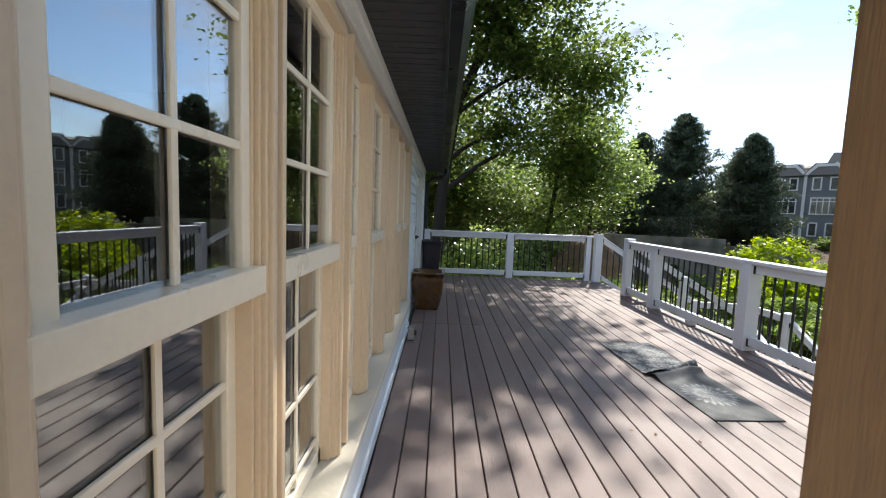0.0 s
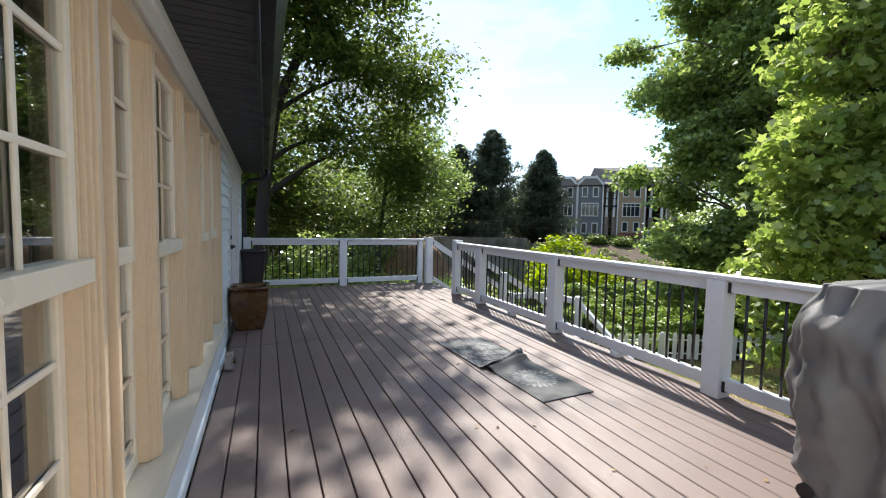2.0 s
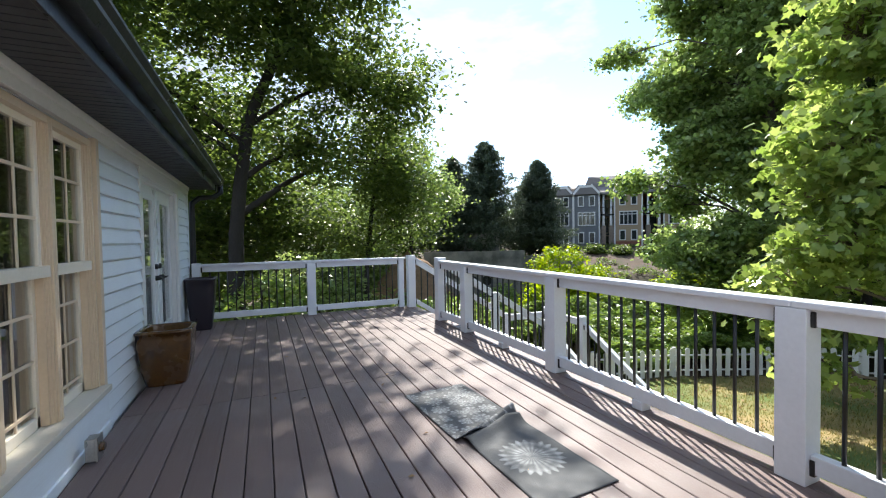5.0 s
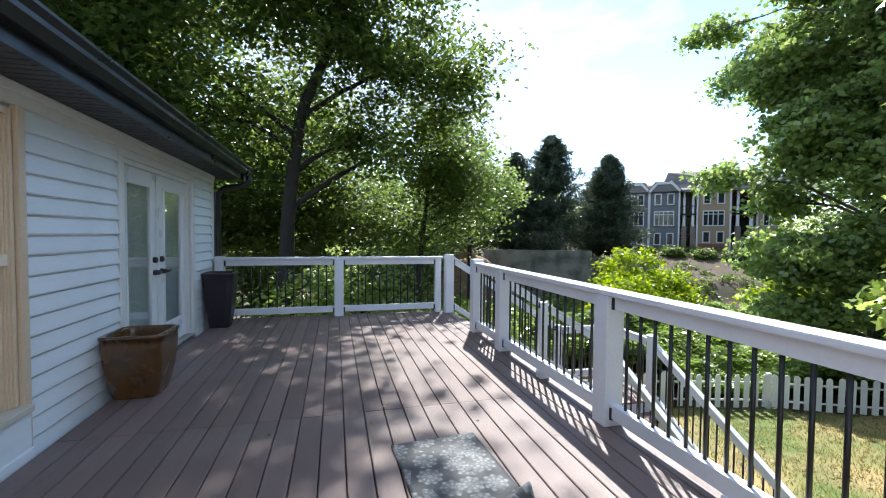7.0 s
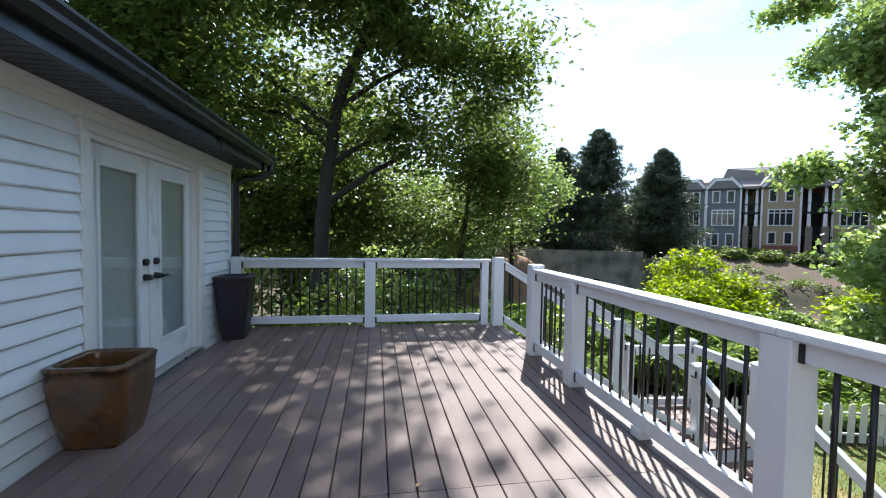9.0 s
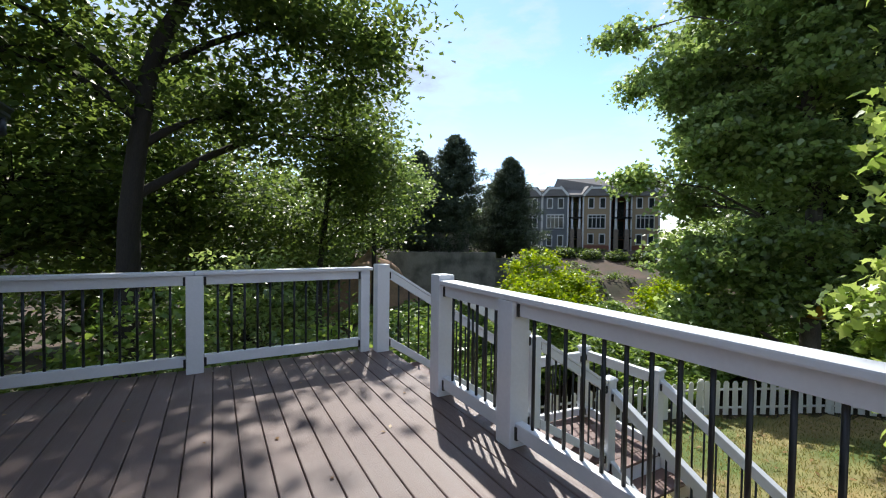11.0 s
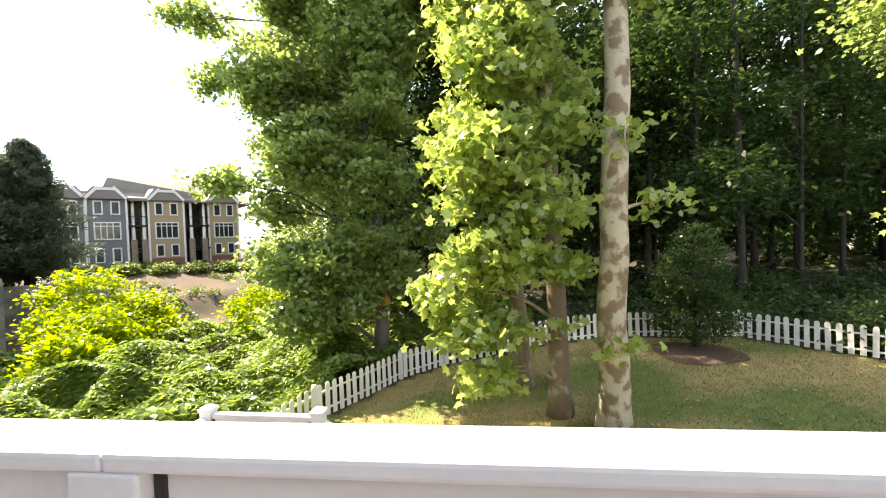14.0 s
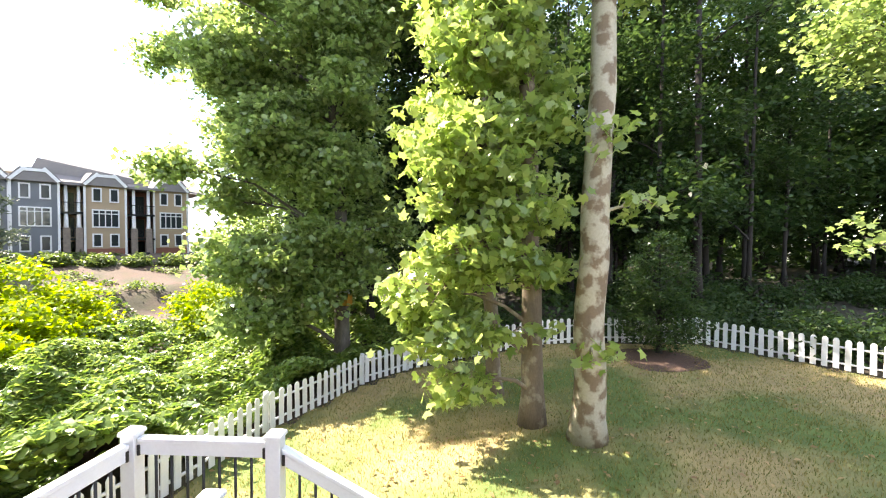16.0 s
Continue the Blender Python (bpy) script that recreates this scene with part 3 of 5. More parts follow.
setting("end_trim", boxes((WALL_X + 0.001, WALL_X + 0.045, WIN_N + 0.002, WIN_N + 0.058, -0.05, 2.0), bevel=0.005), M_CREAM, "cream casing that ends the row of windows", "trim")

# eave
soffit = setting("soffit", boxes((WALL_X - 0.3, -0.235, -0.7, 8.9, 2.141, 2.16)), M_SOFFIT, "dark vented soffit under the eave", "soffit")
panel = mesh_of("soffit_panel", boxes((WALL_X - 0.3, -0.235, 0.0, 0.292, 2.126, 2.1405), *[(WALL_X - 0.26 + 0.001, -0.275, q, q + 0.012, 2.1225, 2.1258) for q in (0.06, 0.14, 0.22)]), M_SOFFIT)
for k in range(32):
    part("soffit_panel", panel, None, soffit, at=pose(0, -0.7 + 0.30 * k, 0))
setting("fascia", boxes((-0.234, -0.214, -0.7, 8.9, 2.09, 2.30), bevel=0.004), M_DARK, "dark fascia board at the eave", "fascia")


def gutter_bm():
    bm = bmesh.new()
    prof = ((-0.212, 2.17), (-0.15, 2.17), (-0.118, 2.215), (-0.122, 2.245), (-0.098, 2.275), (-0.098, 2.292), (-0.110, 2.292), (-0.134, 2.25), (-0.132, 2.222), (-0.158, 2.182), (-0.212, 2.182))
    rings = [[bm.verts.new((x, y, z)) for x, z in prof] for y in (-0.7, 8.92)]
    for k in range(len(prof)):
        j = (k + 1) % len(prof)
        bm.faces.new((rings[0][k], rings[0][j], rings[1][j], rings[1][k]))
    bm.faces.new(rings[0][::-1])
    bm.faces.new(rings[1])
    return bm


gutter = tagged(thing("gutter", "dark bronze gutter with a corner downspout", "gutter"), kind="structure")
part("trough", gutter_bm(), M_DARK, gutter)
part("downspout", tube([(-0.16, 8.84, 2.2), (-0.16, 8.84, 2.08), (-0.26, 8.78, 2.0), (-0.45, 8.68, 1.97), (-0.545, 8.66, 1.88), (-0.55, 8.66, 1.7), (-0.55, 8.66, 0.2), (-0.55, 8.70, -3.3)], [0.042] * 8, 10), M_DARK, gutter)
roof = setting("roof", boxes((0, 4.6, -0.7, 8.95, 0, 0.05)), M_SHINGLE, "dark shingle roof of the house", "roof", Matrix.Translation((-0.18, 0, 2.285)) @ Matrix.Rotation(radians(180), 4, "Z") @ Matrix.Translation((0, -8.25, 0)) @ Matrix.Rotation(radians(-24), 4, "Y"))

# french doors
door_2 = tagged(thing("door_2", "closed white french doors with blinds between the panes", "french door", at=pose(WALL_X, 0, 0)), kind="structure")
part("casing", boxes((0.002, 0.034, DOOR_S - 0.095, DOOR_S, -0.01, DOOR_TOP), (0.002, 0.034, DOOR_N, DOOR_N + 0.10, -0.01, DOOR_TOP), (0.002, 0.036, DOOR_S - 0.095, DOOR_N + 0.10, DOOR_TOP + 0.001, 2.001), bevel=0.006), M_TRIM, door_2)
part("frame", boxes((-0.12, 0.0, DOOR_S + 0.001, DOOR_S + 0.035, 0.02, DOOR_TOP), (-0.12, 0.0, DOOR_N - 0.035, DOOR_N - 0.001, 0.02, DOOR_TOP), (-0.12, 0.0, DOOR_S + 0.036, DOOR_N - 0.036, DOOR_TOP - 0.035, DOOR_TOP - 0.001)), M_TRIM, door_2)
part("threshold", boxes((-0.12, 0.05, DOOR_S, DOOR_N, 0.0, 0.03), bevel=0.004), M_STEEL, door_2)
DOOR_M = (DOOR_S + DOOR_N) / 2
for y0, y1 in ((DOOR_S + 0.037, DOOR_M - 0.022), (DOOR_M + 0.022, DOOR_N - 0.037)):
    z0, z1, st, x = 0.035, DOOR_TOP - 0.038, 0.135, -0.045
    leaf = part("door", boxes((x - 0.04, x, y0, y0 + st, z0, z1), (x - 0.04, x, y1 - st, y1, z0, z1), (x - 0.04, x, y0 + st + 0.0005, y1 - st - 0.0005, z1 - 0.13, z1), (x - 0.04, x, y0 + st + 0.0005, y1 - st - 0.0005, z0, z0 + 0.24), bevel=0.003), M_DOOR, door_2)
    a, b, lo, hi = y0 + st, y1 - st, z0 + 0.24, z1 - 0.13
    part("glass_frame", boxes((x - 0.01, x + 0.014, a - 0.012, a + 0.022, lo - 0.012, hi + 0.012), (x - 0.01, x + 0.014, b - 0.022, b + 0.012, lo - 0.012, hi + 0.012),
                              (x - 0.01, x + 0.013, a + 0.0225, b - 0.0225, lo - 0.012, lo + 0.022), (x - 0.01, x + 0.013, a + 0.0225, b - 0.0225, hi - 0.022, hi + 0.012), bevel=0.004), M_DOOR, leaf)
    part("pane", boxes((x - 0.008, x - 0.004, a, b, lo, hi)), M_DGLASS, leaf).visible_shadow = False
    bm = bmesh.new()
    for k in range(int((hi - lo) / 0.019)):
        z = lo + 0.01 + k * 0.019
        v = [bm.verts.new(c) for c in ((x - 0.028, a, z), (x - 0.016, a, z + 0.014), (x - 0.016, b, z + 0.014), (x - 0.028, b, z))]
        bm.faces.new(v)
    part("blind", bm, M_BLIND, leaf, "white slatted blind between the panes")
    part("backing", boxes((x - 0.039, x - 0.034, a, b, lo, hi)), M_BLIND, leaf)
part("astragal", boxes((-0.045, -0.03, DOOR_M - 0.03, DOOR_M + 0.03, 0.035, DOOR_TOP - 0.04), bevel=0.004), M_DOOR, door_2)
for y, s in ((DOOR_M - 0.085, -1), (DOOR_M + 0.085, 1)):
    lv = part("lever", tube([(-0.045, y, 0.88), (0.012, y, 0.88)], [0.03, 0.024], 12), M_BLACK, door_2, "black lever handle")
    part("lever_arm", tube([(0.012, y, 0.88), (0.022, y, 0.88), (0.026, y + s * 0.10, 0.882)], [0.011, 0.012, 0.008], 8), M_BLACK, lv)
    part("deadbolt", tube([(-0.045, y, 1.01), (-0.02, y, 1.01), (-0.012, y, 1.01)], [0.031, 0.031, 0.022], 14), M_BLACK, door_2, "black deadbolt")


# ---- loose things on the deck ----
def planter(name, label, x, y, top, base, height, mat, bulge, soil=0.08):
    """A square pot with rounded corners that flares to its rim, hollow, with soil in it."""
    root = thing(name, label, "planter", at=pose(x, y, 0))
    bm = bmesh.new()
    prof = [(0.0, base), (0.012, base + 0.004)] + [(height * t, base + (top - base) * (t ** 0.8) + bulge * math.sin(math.pi * t)) for t in (0.12, 0.25, 0.4, 0.55, 0.7, 0.85, 0.95)]
    prof += [(height - 0.03, top + 0.004), (height - 0.008, top + 0.008), (height, top), (height, top - 0.028), (height - 0.02, top - 0.034), (height - soil, top - 0.04)]
    rings = []
    for z, r in prof:
        ring = []
        for k in range(32):
            a = 2 * math.pi * (k + 0.5) / 32
            c, s = math.cos(a), math.sin(a)
            q = (abs(c) ** 9 + abs(s) ** 9) ** (-1 / 9)
            ring.append(bm.verts.new((r * q * c, r * q * s, z)))
        rings.append(ring)
    for p, q in zip(rings, rings[1:]):
        for k in range(32):
            bm.faces.new((p[k], p[(k + 1) % 32], q[(k + 1) % 32], q[k])).smooth = True
    bm.faces.new(rings[0][::-1])
    part("pot", bm, mat, root)
    r = top - 0.038
    bm = bmesh.new()
    n = 10
    grid = [[bm.verts.new((r * (2 * i / n - 1) * 0.985, r * (2 * j / n - 1) * 0.985, height - soil + 0.012 * noise.noise(Vector((i * 0.7, j * 0.7, height))))) for j in range(n + 1)] for i in range(n + 1)]
    for i in range(n):
        for j in range(n):
            bm.faces.new((grid[i][j], grid[i + 1][j], grid[i + 1][j + 1], grid[i][j + 1])).smooth = True
    part("soil", bm, M_SOIL, root, "dry dark potting soil")
    return root


planter("planter", "empty glazed bronze square planter against the siding", -0.375, 5.66, 0.213, 0.15, 0.50, M_BRONZE, 0.014, 0.17)
planter("planter", "tall dark plum tapered planter in the deck corner", -0.39, 8.12, 0.195, 0.12, 0.75, M_PLUM, 0.004, 0.14)

# doormats: thin rubber with a ridge where one has rucked up
def mat_material(name, centre=None, reach=0.2, petals=22):
    """Dark rubber with paler flower medallions: one round the given centre, or many of uneven places."""
    m = material(name, (0.05, 0.053, 0.057), 0.66, 0.2, 12, 0.3, 150)
    n, l = m.node_tree.nodes, m.node_tree.links

    def calc(op, a, b=None):
        q = n.new("ShaderNodeMath")
        q.operation = op
        for slot, value in enumerate((a, b)):
            if isinstance(value, (int, float)):
                q.inputs[slot].default_value = value
            elif value is not None:
                l.new(value, q.inputs[slot])
        return q.outputs[0]
    co, sub, sep = n.new("ShaderNodeTexCoord"), n.new("ShaderNodeVectorMath"), n.new("ShaderNodeSeparateXYZ")
    sub.operation = "SUBTRACT"
    if centre:
        l.new(co.outputs["Object"], sub.inputs[0])
        sub.inputs[1].default_value = centre
    else:
        flat, cells = n.new("ShaderNodeVectorMath"), n.new("ShaderNodeTexVoronoi")
        flat.operation = "MULTIPLY"
        flat.inputs[1].default_value = (1, 1, 0)
        l.new(co.outputs["Object"], flat.inputs[0])
        cells.inputs["Scale"].default_value, cells.inputs["Randomness"].default_value = 6.5, 0.75
        l.new(flat.outputs[0], cells.inputs["Vector"])
        l.new(flat.outputs[0], sub.inputs[0])
        l.new(cells.outputs["Position"], sub.inputs[1])
    l.new(sub.outputs[0], sep.inputs[0])
    x, y = sep.outputs[0], sep.outputs[1]
    r = calc("SQRT", calc("ADD", calc("MULTIPLY", x, x), calc("MULTIPLY", y, y)))
    wave = calc("COSINE", calc("MULTIPLY", calc("ARCTAN2", y, x), float(petals)))
    edge = calc("SUBTRACT", calc("MULTIPLY_ADD", wave, reach * 0.09), r)
    edge.node.inputs[0].links[0].from_node.inputs[2].default_value = reach
    disc = calc("MINIMUM", calc("MAXIMUM", calc("MULTIPLY", edge, 90.0), 0.0), 1.0)
    rays = calc("ADD", calc("MULTIPLY", wave, 0.28), 0.66)
    rings = calc("ADD", calc("MULTIPLY", calc("SINE", calc("MULTIPLY", r, 16.0 / reach)), 0.2), 0.72)
    worn = n.new("ShaderNodeTexNoise")
    worn.inputs["Scale"].default_value, worn.inputs["Detail"].default_value = 14.0, 5
    l.new(co.outputs["Object"], worn.inputs["Vector"])
    fade = calc("MINIMUM", calc("MAXIMUM", calc("SUBTRACT", calc("MULTIPLY", worn.outputs["Fac"], 3.4), 0.95), 0.1), 1.0)
    mix = n.new("ShaderNodeMixRGB")
    l.new(calc("MULTIPLY", calc("MULTIPLY", disc, rays), calc("MULTIPLY", rings, fade)), mix.inputs[0])
    mix.inputs[1].default_value, mix.inputs[2].default_value = (0.047, 0.051, 0.056, 1), (0.33, 0.345, 0.35, 1)
    l.new(mix.outputs[0], n["Principled BSDF"].inputs["Base Color"])
    return m


M_MAT_ONE = mat_material("rubber_mat_with_medallion", (0.0, 0.40, 0.0), 0.185, 22)
M_MAT_MANY = mat_material("rubber_mat_with_flowers", None, 0.072, 9)


def doormat(x, y, width, length, yaw, label, mat, ridge=None, lift=0.0):
    bm = bmesh.new()
    nx, ny = 26, 60
    top = []
    for j in range(ny + 1):
        row = []
        v = length * j / ny
        for i in range(nx + 1):
            u = width * (i / nx - 0.5)
            z = 0.007 + 0.004 * noise.noise(Vector((u * 5, v * 5, 2.0))) + lift
            if ridge:
                d = (v - ridge[0] - 0.35 * u) / ridge[1]
                z += ridge[2] * math.exp(-d * d) * (0.55 + 0.9 * (u / width + 0.5))
            row.append(bm.verts.new((u, v, max(z, 0.006))))
        top.append(row)
    for j in range(ny):
        for i in range(nx):
            bm.faces.new((top[j][i], top[j][i + 1], top[j + 1][i + 1], top[j + 1][i])).smooth = True
    e = bmesh.ops.extrude_face_region(bm, geom=list(bm.faces))
    bmesh.ops.translate(bm, vec=(0, 0, -0.005), verts=[q for q in e["geom"] if isinstance(q, bmesh.types.BMVert)])
    return tagged(part("doormat", bm, mat, None, label, pose(x, y, 0, 0, 0, yaw)), "", "doormat", "doormats on the deck")


doormat(1.87, 2.72, 0.49, 0.84, 3.0, "faded dark rubber doormat with one large flower medallion", M_MAT_ONE, (0.80, 0.07, 0.045))
doormat(1.80, 3.48, 0.54, 0.86, 4.0, "dark rubber doormat with many flowers, rucked up at one end", M_MAT_MANY, (0.05, 0.05, 0.058), 0.003)

# covered grill
grill = thing("covered_grill", "barbecue grill under a wrinkled grey fabric cover", "grill", at=pose(2.42, 0.98, 0))
bm = bmesh.new()
rings = []
NZ, NA = 96, 220


def crease(c, s, z, k, seed):
    """Sharp folds: a ridge where noise changes sign."""
    return 0.34 - abs(noise.noise(Vector((c * k + z * 0.5 * k + seed, s * k * 1.3 - z * 0.35 * k, z * 0.55 * k + seed))))


def cover_point(a, t):
    z = 0.03 + 1.0 * min(1.0, t / 0.82)
    close = smoothstep(0.82, 1.0, t)
    c, s = math.cos(a), math.sin(a)
    q = (abs(c) ** 7 + abs(s) ** 7) ** (-1 / 7)
    hx, hy = 0.335, 0.56
    # hood shoulders, a belly over the side shelves, gathered towards the hem
    flare = 1.0 - 0.16 * smoothstep(0.80, 1.03, z) - 0.12 * (1 - smoothstep(0.0, 0.75, z))
    pull = 1 - 0.985 * close
    loose = 0.45 + 0.55 * (1 - smoothstep(0.45, 1.0, z))
    fold = 0.10 * crease(c, s, z, 1.9, 3.0) * loose + 0.10 * crease(c, s, z, 3.4, 11.0) + 0.035 * crease(c, s, z, 8.0, 5.0) + 0.012 * math.sin(11 * a + 5 * z) * (1 - smoothstep(0.1, 0.6, z)) - 0.062
    top = 0.085 * math.sin(close * 1.57) + (0.05 * crease(c * (1 - close), s * (1 - close), close, 3.0, 8.0) - 0.01) * close - 0.05 * s * close
    r = flare * pull
    return Vector((hx * q * c * r + c * fold * pull, hy * q * s * r + s * fold * pull, z + top))


for j in range(NZ + 1):
    rings.append([bm.verts.new(cover_point(2 * math.pi * k / NA, j / NZ)) for k in range(NA)])
for p, q in zip(rings, rings[1:]):
    for k in range(NA):
        bm.faces.new((p[k], p[(k + 1) % NA], q[(k + 1) % NA], q[k])).smooth = True
bm.faces.new(rings[-1])
cover = part("fabric_cover", bm, M_COVER, grill)
# stitched seams and hem of the cover
for a0, bend in ((math.pi * 1.0, 0.35), (math.pi * 1.62, -0.2)):
    line = [cover_point(a0 + bend * t * t, 0.02 + 0.90 * t) for t in (k / 50 for k in range(51))]
    line = [p + Vector((p.x, p.y, 0)).normalized() * 0.003 for p in line]
    part("seam", tube(line, [0.0055] * len(line), 6), M_COVER, cover, "stitched seam of the cover")
hem = [cover_point(2 * math.pi * k / 90, 0.0) for k in range(91)]
part("hem", tube(hem, [0.008] * 91, 6, False), M_COVER, cover, "bound hem of the cover")
for dx, dy in ((-0.25, -0.42), (0.25, -0.42), (-0.25, 0.42), (0.25, 0.42)):
    part("caster", tube([(dx - 0.02, dy, 0.035), (dx + 0.02, dy, 0.035)], [0.035, 0.035], 14), M_BLACK, grill)

# weatherproof outlet by the sill
outlet = thing("outdoor_outlet", "small weathered metal outlet box on the wall trim", "outlet", at=pose(-0.515, 4.17, 0.0))
part("box", boxes((0.0, 0.05, -0.045, 0.045, 0.02, 0.15), bevel=0.006), M_STEEL, outlet)
part("cover", boxes((0.05, 0.062, -0.05, 0.05, 0.015, 0.155), bevel=0.004), M_STEEL, outlet)
part("knob", tube([(0.06, 0, 0.085), (0.085, 0, 0.085)], [0.03, 0.022], 10), M_BRONZE, outlet)


# ---- ground ----
FENCE = ((5.6, 11.1), (7.9, 10.86), (9.5, 10.65), (12.1, 9.95), (15.1, 8.4), (16.2, 7.2), (17.0, 4.2), (17.5, 1.0), (17.5, -2.9), (13.7, -6.1), (9.9, -9.3))


def ground_z(x, y):
    """Lawn by the house, a fall to the creek beyond the fence, a rise to the apartments."""
    z = -2.45 - 0.062 * max(0.0, y - 2.5)
    u = 0.45 * x + 0.89 * y
    v = -0.89 * x + 0.45 * y
    z = z * (1 - smoothstep(9, 18, u)) + smoothstep(9, 18, u) * (-3.3)
    z += -1.2 * smoothstep(16, 28, u)
    z += 3.5 * smoothstep(40.2, 44.0, u) * (1 - 0.45 * smoothstep(27, 34, x)) + 0.7 * smoothstep(44, 60, u) + 1.6 * smoothstep(44, 58, u) * smoothstep(27, 34, x)
    z += 1.2 * smoothstep(20, 60, x) * (1 - smoothstep(10, 25, y))
    z += 0.10 * noise.noise(Vector((x * 0.12, y * 0.12, 0))) + 0.03 * noise.noise(Vector((x * 0.7, y * 0.7, 3)))
    return z


def lawn_part(x, y):
    """How far a point lies inside the fenced lawn (0 outside)."""
    if x < -20 or y < -9.3:
        return 0.0
    best, inside = 1e9, False
    poly = [*FENCE, (-12, -9.3), (-12, 11.1)]
    for (ax, ay), (bx, by) in zip(poly, poly[1:] + poly[:1]):
        if (ay > y) != (by > y) and x < (bx - ax) * (y - ay) / (by - ay) + ax:
            inside = not inside
    return 1.0 if inside else 0.0


def axis(lo, hi, near0, near1, step, far):
    out, q = [], near0
    while q <= near1:
        out.append(q)
        q += step
    a, s = near0, step
    while a > lo:
        s *= far
        a -= s
        out.insert(0, max(a, lo))
    b, s = out[-1], step
    while b < hi:
        s *= far
        b += s
        out.append(min(b, hi))
    return out


xs, ys = axis(-900, 900, -6, 30, 0.5, 1.3), axis(-900, 900, -13, 45, 0.5, 1.3)
verts = [(x, y, ground_z(x, y)) for y in ys for x in xs]
nx = len(xs)
faces, mats = [], []
for j in range(len(ys) - 1):
    for i in range(nx - 1):
        faces.append((j * nx + i, j * nx + i + 1, (j + 1) * nx + i + 1, (j + 1) * nx + i))
        gx, gy = (xs[i] + xs[i + 1]) / 2, (ys[j] + ys[j + 1]) / 2
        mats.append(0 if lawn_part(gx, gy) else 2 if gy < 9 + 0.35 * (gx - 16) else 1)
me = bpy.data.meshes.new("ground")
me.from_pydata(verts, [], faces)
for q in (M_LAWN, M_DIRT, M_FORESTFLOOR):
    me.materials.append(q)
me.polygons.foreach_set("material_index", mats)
me.polygons.foreach_set("use_smooth", [True] * len(faces))
tagged(new("ground", me), "patchy green and straw-coloured lawn running into bare earth", "ground", "", "structure")


# ---- leaves and trees ----
def polygons_mesh(name, verts, sides, mat):
    """A mesh from (n, sides, 3) corner places: n separate polygons."""
    n = len(verts)
    me = bpy.data.meshes.new(name)
    me.vertices.add(n * sides)
    me.vertices.foreach_set("co", np.ascontiguousarray(verts, dtype=np.float32).ravel())
    me.loops.add(n * sides)
    me.loops.foreach_set("vertex_index", np.arange(n * sides, dtype=np.int32))
    me.polygons.add(n)
    me.polygons.foreach_set("loop_start", np.arange(0, n * sides, sides, dtype=np.int32))
    me.materials.append(mat)
    me.update(calc_edges=True)
    return me


LEAF_OVAL = np.array(((0, -0.5, 0), (0.30, -0.05, 0.10), (0.0, 0.5, -0.06), (-0.30, -0.05, 0.10)))
LEAF_VINE = np.array(((0, -0.45, 0), (0.40, -0.25, 0.08), (0.34, 0.2, 0.08), (0, 0.5, -0.1), (-0.34, 0.2, 0.08), (-0.40, -0.25, 0.08)))
LEAF_LOBED = np.array(((0, -0.42, 0), (0.36, -0.30, 0.05), (0.27, -0.10, 0.04), (0.52, 0.14, 0.0), (0.20, 0.16, 0.05), (0.0, 0.55, -0.1), (-0.20, 0.16, 0.05), (-0.52, 0.14, 0.0), (-0.27, -0.10, 0.04), (-0.36, -0.30, 0.05)))
LEAF_NEEDLE = np.array(((0, -0.5, 0), (0.11, -0.05, 0.04), (0.0, 0.55, -0.06), (-0.11, -0.05, 0.04)))
LEAF_MAPLE = np.array(((0, -0.45, 0), (0.30, -0.22, 0.08), (0.46, 0.10, 0.02), (0.17, 0.18, 0.05), (0, 0.55, -0.12), (-0.17, 0.18, 0.05), (-0.46, 0.10, 0.02), (-0.30, -0.22, 0.08)))
LEAF_BLADE = np.array(((-0.07, 0, 0), (0.07, 0, 0), (0.015, 1, 0.05), (-0.015, 1, 0.05)))


def leaves(name, centres, size, mat, rng, shape=LEAF_OVAL, up=0.5, spread=0.35):
    """Separate leaves at the centres, turned at random with a lean towards facing up."""
    n = len(centres)
    nor = rng.normal(size=(n, 3))
    nor /= np.linalg.norm(nor, axis=1, keepdims=True)
    nor[:, 2] = np.abs(nor[:, 2]) + up
    nor /= np.linalg.norm(nor, axis=1, keepdims=True)
    t = rng.normal(size=(n, 3))
    t -= nor * np.sum(t * nor, axis=1, keepdims=True)
    t /= np.linalg.norm(t, axis=1, keepdims=True)
    s = np.cross(t, nor)
    k = size * (1 + spread * rng.uniform(-1, 1, size=(n, 1, 1)))
    v = centres[:, None, :] + k * (shape[None, :, 0:1] * s[:, None] + shape[None, :, 1:2] * t[:, None] + shape[None, :, 2:3] * nor[:, None])
    return polygons_mesh(name, v, len(shape), mat)


def in_lobe(rng, lobe, n, shell=0.55):
    """Points in an ellipsoid (x, y, z, rx, ry, rz), denser towards its skin."""
    d = rng.normal(size=(n, 3))
    d /= np.linalg.norm(d, axis=1, keepdims=True)
    r = shell + (1 - shell) * rng.uniform(size=(n, 1)) ** 0.6
    return np.array(lobe[:3]) + d * r * np.array(lobe[3:6])


def join_tubes(specs, sides=6):
    bm = bmesh.new()
    for pts, radii in specs:
        t = tube(pts, radii, sides, caps=False)
        me = bpy.data.meshes.new("tmp")
        t.to_mesh(me)
        t.free()
        bm.from_mesh(me)
        bpy.data.meshes.remove(me)
    for f in bm.faces:
        f.smooth = True
    return bm


